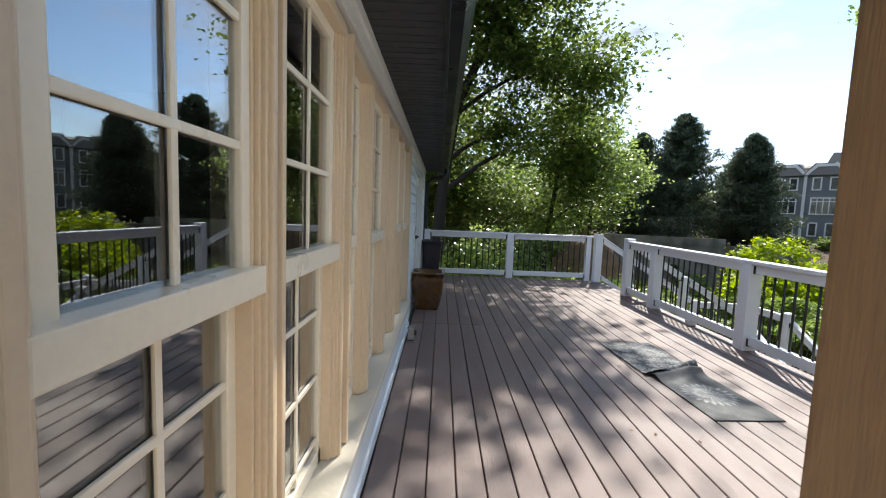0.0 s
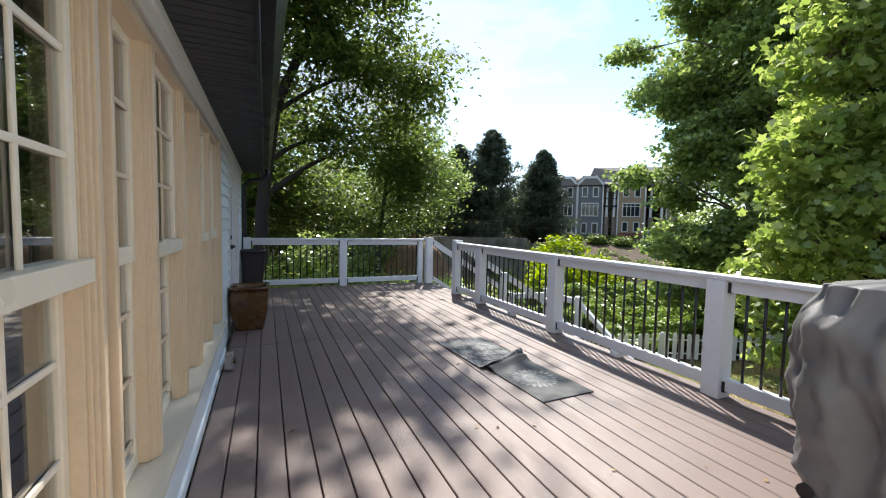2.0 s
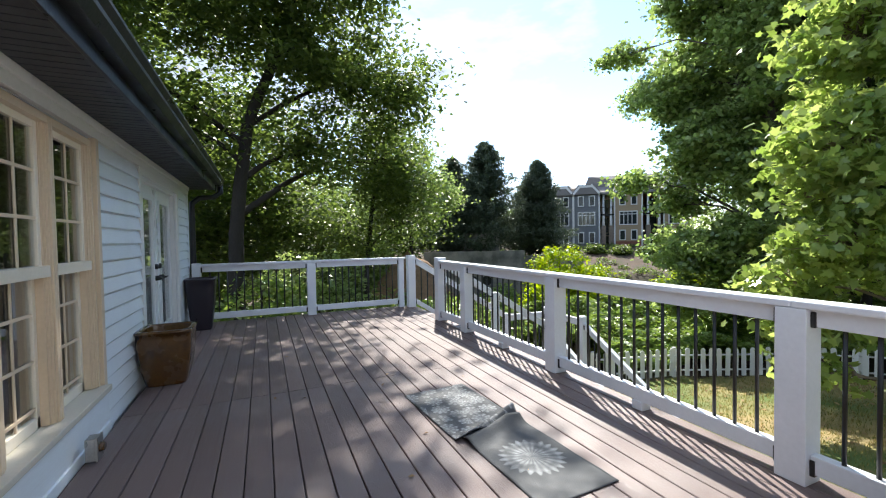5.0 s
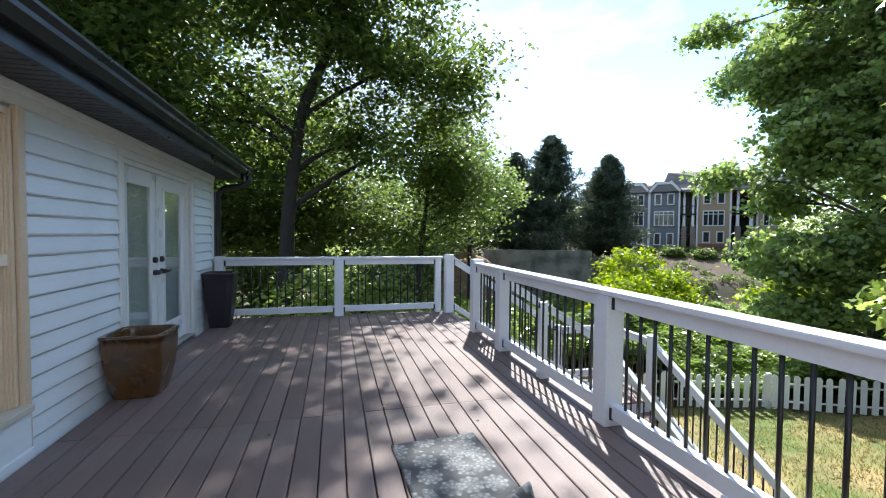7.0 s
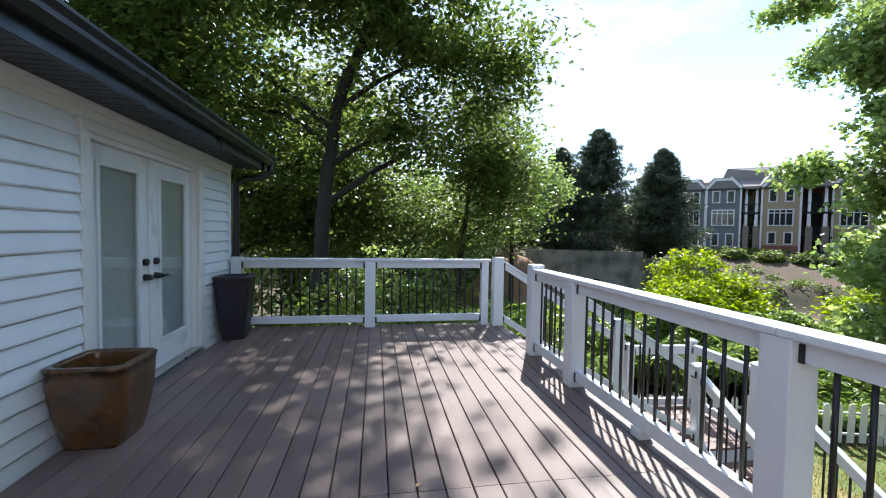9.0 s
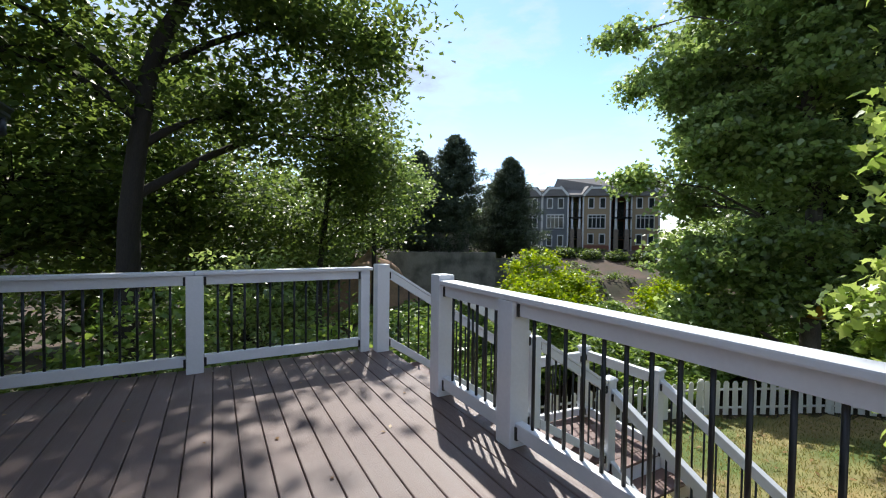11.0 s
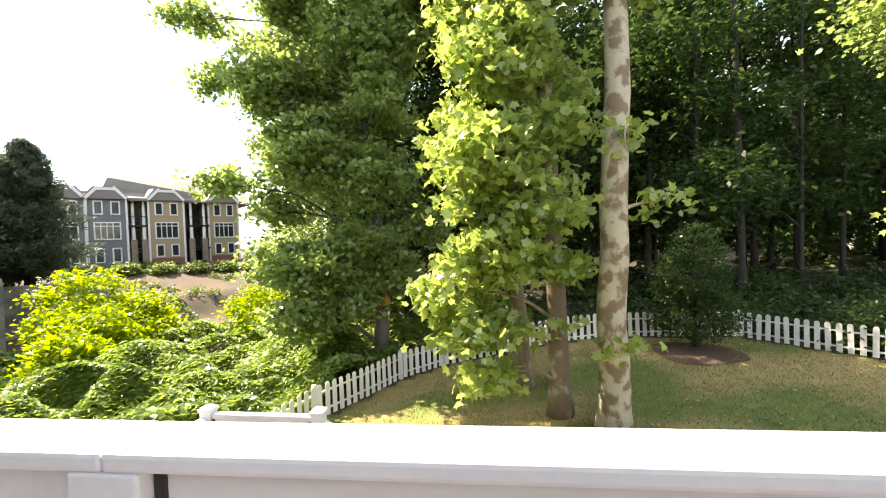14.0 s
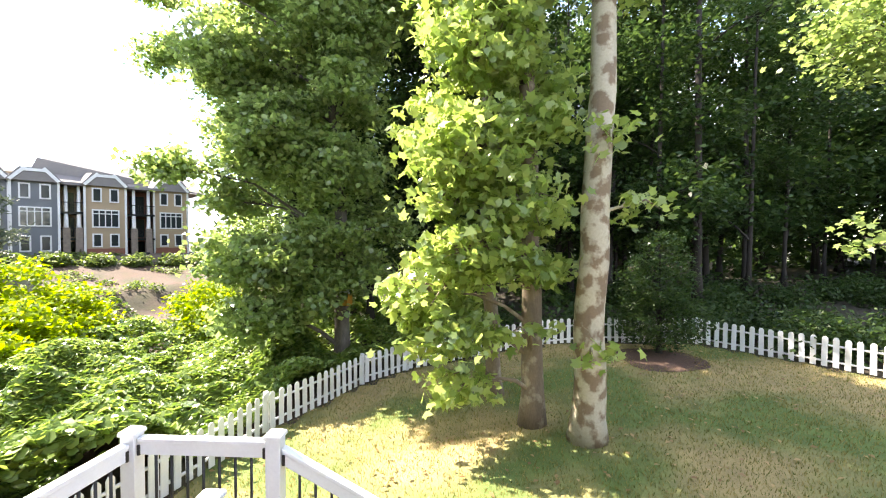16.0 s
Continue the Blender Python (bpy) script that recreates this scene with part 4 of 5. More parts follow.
def tree(name, label, base, trunk, radius, lobes, count, size, leaf_mat, bark, seed, shape=LEAF_OVAL, clump=0.55, per=34, group="", shell=0.45, category="tree", flare=0.75, flat=0.3, bough=0.55, lie=0.5):
    """A tapered, bent trunk through the given points, limbs to each lobe, boughs to the clumps, and a crown of single leaves in uneven clumps."""
    rng = np.random.default_rng(seed)
    root = thing(name, label, category, group)
    pts = [Vector(base)] + [Vector(p) for p in trunk]
    h = pts[-1].z - pts[0].z
    path, rad = [], []
    for a, b in zip(pts, pts[1:]):
        for k in range(6):
            p = a.lerp(b, k / 6)
            f = (p.z - pts[0].z) / h
            path.append(p + 0.25 * radius * Vector((noise.noise(p * 0.9), noise.noise(p * 0.9 + Vector((7, 0, 0))), 0)))
            rad.append(radius * (1 - 0.78 * f) * (1 + flare * math.exp(-(p.z - pts[0].z) / 0.35)))
    path.append(pts[-1])
    rad.append(radius * 0.2)
    part("trunk", tube(path, rad, 14), bark, root)
    centres = []
    twigs = []
    total = sum(l[3] * l[4] * l[5] for l in lobes)
    for l in lobes:
        c = Vector(l[:3])
        start = min(path, key=lambda p: abs(p.z - (c.z - 0.45 * (c.xy - p.xy).length)) + 0.05 * (p - c).length)
        i = path.index(start)
        mid = start.lerp(c, 0.55) + Vector((0, 0, 0.12 * (c - start).length))
        part("limb", tube([start, start.lerp(mid, 0.5) + Vector((0, 0, 0.1)), mid, c], [rad[i] * bough, rad[i] * bough * 0.8, rad[i] * bough * 0.58, rad[i] * bough * 0.2], 7, False), bark, root)
        n_clump = max(3, int(count / per * l[3] * l[4] * l[5] / total))
        cc = in_lobe(rng, l, n_clump, shell)
        for k, q in enumerate(cc):
            if k % 3 == 0:
                a = mid.lerp(c, rng.uniform(0.2, 1))
                qv = Vector(q)
                twigs.append(([a, a.lerp(qv, 0.5) + Vector((0, 0, 0.15)), qv], [rad[i] * 0.14, rad[i] * 0.09, 0.006]))
        centres.append(np.repeat(cc, per, axis=0) + rng.normal(size=(n_clump * per, 3)) * clump * np.array((0.6, 0.6, flat)) * rng.uniform(0.5, 1.4, size=(n_clump, 1)).repeat(per, axis=0))
    if twigs:
        tagged(part("branchwork", join_tubes(twigs, 4), bark, root), kind="stuff")
    part("crown", leaves("crown", np.concatenate(centres), size, leaf_mat, rng, shape, lie), leaf_mat, root)
    return root


def conifer(base, height, width, seed, label):
    rng = np.random.default_rng(seed)
    root = thing("evergreen_tree", label, "tree", "evergreens across the creek")
    b = Vector(base)
    part("trunk", tube([b, b + Vector((0, 0, height * 0.5)), b + Vector((0, 0, height))], [0.3, 0.18, 0.03], 8), M_DARKBARK, root)
    out = []
    for k in range(460):
        t = rng.uniform() ** 0.95
        a, reach = rng.uniform(0, 2 * math.pi), width * (1 - t) ** 0.66 * rng.uniform(0.4, 1.15) + 0.10
        q = rng.uniform(0.1, 1.0, size=(90, 1)) ** 0.7
        way = np.array((math.cos(a), math.sin(a), 0.0))
        p = np.array(b) + np.array((0, 0, 0.5 + t * (height - 0.6))) + way * reach * q + np.array((0, 0, 1.0)) * (0.15 * q + 0.2 * q * q) * reach * 0.7
        out.append(p + rng.normal(size=(90, 3)) * np.array((0.24, 0.24, 0.20)) * (0.4 + 0.6 * (1 - t)))
    c = np.concatenate(out)
    part("crown", leaves("crown", c, 0.36, L_SPRUCE, rng, LEAF_NEEDLE, 0.0), L_SPRUCE, root)
    return root


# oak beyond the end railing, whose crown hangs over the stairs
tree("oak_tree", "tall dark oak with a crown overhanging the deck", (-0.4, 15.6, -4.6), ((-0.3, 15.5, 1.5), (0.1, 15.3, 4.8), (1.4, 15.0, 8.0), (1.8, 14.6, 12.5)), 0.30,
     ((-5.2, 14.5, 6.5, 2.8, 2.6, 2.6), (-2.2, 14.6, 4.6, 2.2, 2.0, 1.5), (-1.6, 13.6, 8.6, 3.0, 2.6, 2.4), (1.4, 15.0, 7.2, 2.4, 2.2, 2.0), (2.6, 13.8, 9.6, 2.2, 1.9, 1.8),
      # last lobe: unseen bough added only to shade the foot of the window wall
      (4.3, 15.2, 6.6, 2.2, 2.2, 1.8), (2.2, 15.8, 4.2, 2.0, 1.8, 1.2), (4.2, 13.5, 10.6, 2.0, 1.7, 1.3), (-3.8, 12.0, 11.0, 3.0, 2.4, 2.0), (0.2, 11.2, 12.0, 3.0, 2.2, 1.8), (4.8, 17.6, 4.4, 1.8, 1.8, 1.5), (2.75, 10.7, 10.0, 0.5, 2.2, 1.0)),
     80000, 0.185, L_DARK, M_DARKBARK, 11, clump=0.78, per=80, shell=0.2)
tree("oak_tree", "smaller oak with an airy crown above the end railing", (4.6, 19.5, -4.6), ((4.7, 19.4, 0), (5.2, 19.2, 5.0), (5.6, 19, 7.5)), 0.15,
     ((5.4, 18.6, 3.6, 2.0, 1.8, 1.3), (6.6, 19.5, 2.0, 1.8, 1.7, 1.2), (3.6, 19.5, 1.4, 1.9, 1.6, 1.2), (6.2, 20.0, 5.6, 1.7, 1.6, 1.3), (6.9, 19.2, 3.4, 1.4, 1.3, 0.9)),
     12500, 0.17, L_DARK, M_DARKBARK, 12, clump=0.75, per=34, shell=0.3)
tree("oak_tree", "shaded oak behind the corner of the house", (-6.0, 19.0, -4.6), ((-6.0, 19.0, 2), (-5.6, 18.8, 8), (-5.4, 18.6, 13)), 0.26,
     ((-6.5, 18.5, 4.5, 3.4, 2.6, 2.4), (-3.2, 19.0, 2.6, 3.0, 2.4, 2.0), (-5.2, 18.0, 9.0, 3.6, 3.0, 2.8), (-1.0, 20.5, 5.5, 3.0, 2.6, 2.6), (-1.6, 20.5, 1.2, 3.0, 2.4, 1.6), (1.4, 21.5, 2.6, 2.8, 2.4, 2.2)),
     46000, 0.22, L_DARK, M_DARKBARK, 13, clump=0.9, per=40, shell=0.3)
tree("poplar_tree", "tall hardwood across the creek with a broken crown", (10.5, 30.0, -4.6), ((10.5, 30.0, 2), (10.6, 30, 8.5)), 0.2,
     ((9.8, 29.5, 3.6, 2.4, 2.2, 1.8), (12.0, 30.0, 4.6, 2.2, 2.0, 1.5), (10.8, 30.0, 6.4, 2.0, 1.8, 1.7), (8.0, 30.0, 3.0, 2.2, 2.0, 1.5), (13.2, 31.0, 4.4, 1.6, 1.6, 1.3)),
     14000, 0.26, L_MID, M_DARKBARK, 14, clump=0.8, per=24)
for k, (x, y, h, r) in enumerate(((-9.0, 27.0, 12, 3.6), (-3.0, 30.0, 11, 3.6), (3.0, 28.0, 9, 3.2), (8.0, 36.0, 10, 3.4), (-13.0, 20.0, 13, 3.6), (-16.0, 30.0, 14, 4.0), (5.5, 40.0, 11, 3.8), (13.0, 44.0, 9, 3.4))):
    gz = ground_z(x, y)
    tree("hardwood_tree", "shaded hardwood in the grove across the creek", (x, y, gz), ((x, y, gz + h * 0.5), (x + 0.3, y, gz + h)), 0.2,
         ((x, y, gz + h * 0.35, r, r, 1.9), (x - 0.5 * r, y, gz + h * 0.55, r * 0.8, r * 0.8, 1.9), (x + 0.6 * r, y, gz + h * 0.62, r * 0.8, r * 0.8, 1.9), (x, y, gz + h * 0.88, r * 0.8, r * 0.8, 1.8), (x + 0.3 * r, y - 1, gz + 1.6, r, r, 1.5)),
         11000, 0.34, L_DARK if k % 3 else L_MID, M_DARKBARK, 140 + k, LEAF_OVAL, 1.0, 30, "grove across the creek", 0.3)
# trees beyond the garden fence
rng = np.random.default_rng(77)
maple_lobes = [(15.4, 11.8, -1.1, 1.4, 1.4, 0.8), (15.8, 10.0, -0.4, 1.1, 1.2, 0.8), (15.9, 11.6, 4.4, 1.7, 1.7, 1.3), (16.2, 9.6, 3.6, 1.5, 1.6, 1.3), (16.9, 9.6, 8.4, 2.0, 1.9, 1.6), (15.5, 11.0, 0.6, 1.3, 1.4, 0.9), (16.4, 13.0, 7.2, 1.7, 1.6, 1.3), (17.4, 7.8, 10.4, 1.9, 1.9, 1.5)]
for k in range(36):
    z = rng.uniform(-0.8, 13.0)
    reach = 2.9 + 0.9 * math.sin(z * 0.9) + 0.12 * z
    maple_lobes.append((16.8 + rng.uniform(-1.7, 2.0), 10.2 + rng.uniform(-0.7, 1.3 if z > 3.2 else 0.9) * reach, z, rng.uniform(0.7, 1.35), rng.uniform(0.7, 1.35), rng.uniform(0.45, 0.9)))
tree("maple_tree", "large maple beside the picket fence, lit from one side", (16.9, 9.5, -3.2), ((16.9, 9.5, 1.0), (16.8, 9.8, 6.0), (16.9, 10.2, 14.0)), 0.27,
     maple_lobes, 92000, 0.185, L_MID, M_BARK, 21, LEAF_MAPLE, 0.46, 42, shell=0.15, flat=0.24, bough=0.3, lie=0.22)
tree("maple_tree", "dark maple deeper in the wood behind the fence", (21.5, 13.0, -3.6), ((21.5, 13.0, 3.0), (21.5, 13.0, 12.0)), 0.24,
     ((21.6, 13.2, 5.0, 2.8, 2.6, 2.6), (21.5, 12.0, 9.6, 3.2, 3.0, 2.8), (23.0, 15.0, 7.6, 2.8, 2.6, 2.4), (21.0, 10.4, 3.2, 2.6, 2.4, 2.2), (22.0, 14.5, 0.6, 2.6, 2.4, 2.0)),
     24000, 0.24, L_MID, M_DARKBARK, 22, LEAF_OVAL, 0.9, 28)
SYC = dict(size=0.205, leaf_mat=L_SYC, bark=M_SYC, shape=LEAF_LOBED, clump=0.36, per=12, group="sycamores on the lawn", flare=0.35, flat=0.26, bough=0.22, lie=0.12)
tree("sycamore_tree", "tall sycamore with mottled pale bark on the lawn", (10.60, 3.18, -2.62), ((10.59, 3.13, 0.5), (10.5, 3.05, 2.5), (10.55, 2.96, 5.4), (10.65, 2.8, 20.0)), 0.30,
     ((10.4, 3.6, 6.6, 1.0, 1.1, 0.9), (10.0, 2.5, 8.6, 1.5, 1.5, 1.2), (10.1, 3.3, -0.75, 0.5, 0.55, 0.22), (11.0, 1.6, 10.0, 1.8, 1.8, 1.4), (10.0, 3.0, 3.1, 0.5, 0.5, 0.35), (10.6, 2.5, 5.9, 0.7, 0.6, 0.5), (10.9, 2.2, 1.9, 0.7, 0.5, 0.35)), 6200, seed=31, **SYC)
tree("sycamore_tree", "slimmer sycamore full of yellow-green leaves", (11.4, 4.06, -2.66), ((11.45, 4.12, 1.5), (11.4, 4.2, 4.3), (11.5, 4.3, 15.0)), 0.235,
     ((10.7, 5.2, 4.9, 1.0, 1.05, 0.9), (10.5, 5.4, 2.9, 0.95, 1.0, 0.8), (10.5, 5.4, 1.0, 0.9, 0.85, 0.65), (10.5, 5.9, -0.5, 0.75, 0.85, 0.5), (10.4, 4.4, 1.9, 0.7, 0.7, 0.6), (10.9, 4.6, 6.8, 1.2, 1.2, 1.0), (10.4, 4.3, -0.5, 0.4, 0.5, 0.10), (10.3, 5.5, -1.45, 0.5, 0.6, 0.35), (11.0, 5.3, 9.0, 1.4, 1.4, 1.1),
      (10.8, 4.1, 3.5, 0.7, 0.6, 0.5), (10.9, 4.0, 0.6, 0.6, 0.5, 0.4), (10.7, 6.3, 0.2, 0.6, 0.7, 0.4), (10.6, 6.0, 2.0, 0.5, 0.6, 0.4)), 15500, seed=32, **{**SYC, "bark": M_SYC2})
tree("sycamore_tree", "third sycamore with a leaning slender trunk", (13.15, 4.66, -2.70), ((12.95, 4.78, -0.6), (12.85, 4.9, 3.0), (12.7, 5.1, 14.0)), 0.19,
     ((11.9, 5.9, 3.6, 1.0, 0.9, 0.9), (12.2, 5.4, 6.8, 1.2, 1.2, 1.0), (12.0, 5.8, 0.6, 0.8, 0.8, 0.7), (12.3, 6.2, 9.2, 1.4, 1.3, 1.1), (12.2, 4.2, 2.2, 0.8, 0.7, 0.7), (12.0, 3.9, 4.6, 0.9, 0.8, 0.8)), 7000, seed=33, **{**SYC, "bark": M_SYC2})

# the wood behind the fence: slim dark trunks, high shaded crowns
rng = np.random.default_rng(5)
made = 0
while made < 64:
    x, y = (rng.uniform(19.0, 44.0), rng.uniform(-34.0, 8.0)) if made < 48 else (rng.uniform(21.0, 31.0), rng.uniform(4.0, 14.0))
    if x < 20 + 0.1 * abs(y) or (y > 4 and x < 22):
        continue
    gz, hh = ground_z(x, y), rng.uniform(16, 25)
    lean = rng.normal(size=2) * 0.5
    lo = []
    for k in range(6):
        f = 0.24 + 0.145 * k
        lo.append((x + lean[0] * f + rng.normal() * 1.4, y + lean[1] * f + rng.normal() * 1.4, gz + hh * f, rng.uniform(1.5, 2.6), rng.uniform(1.5, 2.6), rng.uniform(1.0, 1.8)))
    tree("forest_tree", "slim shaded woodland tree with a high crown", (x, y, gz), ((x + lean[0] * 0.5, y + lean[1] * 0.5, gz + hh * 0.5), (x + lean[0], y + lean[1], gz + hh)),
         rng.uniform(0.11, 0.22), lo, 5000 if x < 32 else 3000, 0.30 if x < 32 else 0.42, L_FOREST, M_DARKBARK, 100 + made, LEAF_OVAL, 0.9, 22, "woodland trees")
    made += 1
def undergrowth(name, label, spots, count, size, mat, seed, shape=LEAF_OVAL, kind="stuff", category="undergrowth"):
    rng = np.random.default_rng(seed)
    per = count // len(spots)
    c = np.concatenate([in_lobe(rng, s, per, 0.35) for s in spots])
    c += 0.12 * rng.normal(size=c.shape)
    keep = np.array([p[2] > ground_z(p[0], p[1]) for p in c])
    return tagged(new(name, leaves(name, c[keep], size, mat, rng, shape)), label, category, "", kind)


spots = []
for k in range(70):
    x, y = rng.uniform(18.2, 30), rng.uniform(-24, 8)
    s = rng.uniform(0.6, 1.5)
    spots.append((x, y, ground_z(x, y) + 0.4 * s, s, s, 0.8 * s))
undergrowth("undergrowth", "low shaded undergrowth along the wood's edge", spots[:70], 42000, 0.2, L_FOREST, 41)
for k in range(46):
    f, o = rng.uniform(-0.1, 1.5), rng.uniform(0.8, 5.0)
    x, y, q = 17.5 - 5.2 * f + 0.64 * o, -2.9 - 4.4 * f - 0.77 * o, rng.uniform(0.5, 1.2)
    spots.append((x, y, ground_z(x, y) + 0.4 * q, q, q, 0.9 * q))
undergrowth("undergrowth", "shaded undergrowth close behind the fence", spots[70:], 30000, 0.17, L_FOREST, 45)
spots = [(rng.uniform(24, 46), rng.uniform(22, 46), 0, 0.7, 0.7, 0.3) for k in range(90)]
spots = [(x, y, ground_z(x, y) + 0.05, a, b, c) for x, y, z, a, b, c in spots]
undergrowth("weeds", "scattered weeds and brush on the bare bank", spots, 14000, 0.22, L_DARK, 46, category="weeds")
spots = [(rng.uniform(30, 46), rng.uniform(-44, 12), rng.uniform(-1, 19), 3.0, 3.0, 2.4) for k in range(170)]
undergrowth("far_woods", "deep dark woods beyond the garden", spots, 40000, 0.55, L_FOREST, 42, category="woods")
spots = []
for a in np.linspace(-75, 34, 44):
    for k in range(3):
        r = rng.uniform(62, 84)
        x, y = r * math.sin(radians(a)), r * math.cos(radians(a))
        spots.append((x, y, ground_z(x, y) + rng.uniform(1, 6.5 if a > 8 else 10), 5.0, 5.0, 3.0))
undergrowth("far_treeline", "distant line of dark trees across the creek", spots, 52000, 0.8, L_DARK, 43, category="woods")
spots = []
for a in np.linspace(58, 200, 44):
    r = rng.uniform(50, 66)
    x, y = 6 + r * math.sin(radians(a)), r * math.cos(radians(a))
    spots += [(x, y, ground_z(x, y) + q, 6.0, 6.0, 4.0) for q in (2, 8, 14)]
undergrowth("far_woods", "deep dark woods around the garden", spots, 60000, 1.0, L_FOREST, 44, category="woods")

tree("forest_tree", "straight grey-barked tree just behind the fence", (14.9, -7.3, -2.6), ((14.9, -7.3, 3.0), (15.0, -7.2, 14.0)), 0.24,
     ((14.0, -5.2, 1.3, 0.6, 0.6, 0.4), (14.6, -6.4, 7.0, 2.0, 2.0, 1.5), (15.4, -8.0, 9.5, 2.2, 2.2, 1.6), (15.0, -6.8, 11.5, 2.4, 2.4, 1.6)), 9000, 0.2, L_MID, M_BARK, 52, LEAF_LOBED, 0.6, 30, "woodland trees", 0.2)

# juniper in its mulch bed
tree("juniper", "dark bushy juniper in a mulch bed by the fence", (16.1, -0.9, -2.6), ((16.1, -0.9, -1), (16.1, -0.9, 0.9)), 0.08,
     ((16.1, -0.9, -1.3, 1.35, 1.35, 1.0), (16.0, -0.7, -0.1, 1.1, 1.1, 0.9), (16.2, -1.1, 0.8, 0.7, 0.7, 0.8)), 12000, 0.10, L_FOREST, M_DARKBARK, 51, LEAF_OVAL, 0.3, 26, category="shrub")
bm = bmesh.new()
mid = bm.verts.new((0, 0, 0.10))
rim = [bm.verts.new((1.4 * math.cos(a) * (1 + 0.08 * math.sin(3 * a)), 1.7 * math.sin(a), -0.03)) for a in (2 * math.pi * k / 24 for k in range(24))]
for k in range(24):
    bm.faces.new((mid, rim[k], rim[(k + 1) % 24])).smooth = True
setting("mulch_bed", bm, M_MULCH, "round bed of brown mulch under the juniper", "mulch", pose(15.9, -0.7, ground_z(15.9, -0.7) + 0.03))


# vines over the slope and the creek bank
def vine_height(x, y):
    m = noise.noise(Vector((x * 0.30, y * 0.30, 5.0))) + 0.5 * noise.noise(Vector((x * 0.75, y * 0.75, 8.0)))
    far = smoothstep(10.5, 15.0, 0.45 * x + 0.89 * y)
    return max(0.05, 0.42 + 0.75 * m + far * (0.45 + 0.9 * m))


def vine_bank(name, label, n, box, size, seed, mat=L_KUDZU):
    rng = np.random.default_rng(seed)
    out = []
    while len(out) < n:
        x, y = rng.uniform(box[0], box[1]), rng.uniform(box[2], box[3])
        if lawn_part(x, y) or lawn_part(x - 0.25, y - 0.3) or (x < 9 and y < 9.3):
            continue
        h = vine_height(x, y)
        out.append((x, y, ground_z(x, y) + h - abs(rng.normal()) * 0.10))
    return tagged(new(name, leaves(name, np.array(out), size, mat, rng, LEAF_VINE if size < 0.2 else LEAF_OVAL, 0.7)), label, "vines", "", "stuff")


vine_bank("vines", "carpet of bright vines beyond the picket fence", 80000, (5.0, 17.0, 8.0, 19.0), 0.17, 61)
vine_bank("vines", "bright vines and saplings below the end railing", 26000, (-5.0, 7.0, 9.3, 17.0), 0.17, 62)
vine_bank("vines", "vines over the far creek bank", 42000, (8.0, 30.0, 17.0, 31.0), 0.27, 63)
vine_bank("vines", "vines around the maple's foot", 34000, (16.0, 30.0, 4.0, 18.0), 0.22, 64)

# shrubs rising out of the vines
for k, (x, y, r, top) in enumerate(((20.0, 25.0, 2.4, 0.6), (17.6, 22.0, 1.8, -0.9), (22.6, 24.6, 1.8, -0.9), (25.5, 19.5, 2.2, -1.0), (15.2, 20.5, 1.4, -1.6), (28.5, 21.0, 2.0, -1.4))):
    gz = ground_z(x, y)
    tree("sumac_shrub", "fresh yellow-green sumac shrub above the vines", (x, y, gz), ((x, y, (gz + top) / 2), (x, y, top - 0.3)), 0.07,
         ((x, y, top - 0.55 * r, r * 0.75, r * 0.75, r * 0.5), (x - 0.7 * r, y - 0.4 * r, top - 1.1 * r, r * 0.65, r * 0.6, r * 0.45), (x + 0.7 * r, y + 0.2 * r, top - 1.2 * r, r * 0.65, r * 0.65, r * 0.45), (x, y - 0.7 * r, top - 1.5 * r, r * 0.8, r * 0.7, r * 0.5)),
         6500, 0.24, L_SUMAC, M_BARK, 70 + k, LEAF_OVAL, 0.5, 26, "shrubs on the creek bank", category="shrub")
for k, (x, y, r, top, m) in enumerate(((-2.6, 12.6, 1.3, -0.3, L_KUDZU), (0.4, 13.2, 1.2, 0.1, L_KUDZU), (3.4, 12.4, 1.2, -0.6, L_KUDZU), (5.4, 13.6, 1.4, -0.9, L_KUDZU), (-4.6, 14.0, 1.6, 0.2, L_KUDZU), (2.0, 15.6, 1.5, 0.8, L_MID), (7.2, 15.5, 1.5, -1.3, L_KUDZU))):
    gz = ground_z(x, y)
    tree("sapling", "leafy sapling below the end railing", (x, y, gz), ((x, y, (gz + top) / 2), (x, y, top)), 0.05,
         ((x, y, top - 0.5 * r, r, r, r * 0.6), (x + 0.5, y - 0.5, top - 1.5 * r, r * 1.1, r, r * 0.7), (x - 0.6, y + 0.3, top - 2.1 * r, r * 1.1, r, r * 0.7)), 4200, 0.16, m, M_DARKBARK, 80 + k, LEAF_OVAL, 0.5, 24, "saplings below the deck", category="shrub")
for k, (x, y, b, t) in enumerate(((21.5, 38.25, 0, 10.9), (18.6, 40.0, 0, 9.4), (26.6, 36.4, 0, 9.0), (29.0, 41.2, 0, 8.0))):
    b = ground_z(x, y)
    conifer((x, y, b), t - b, (5.4, 4.8, 3.9, 3.6)[k], 90 + k, "dark conical evergreen above the creek")

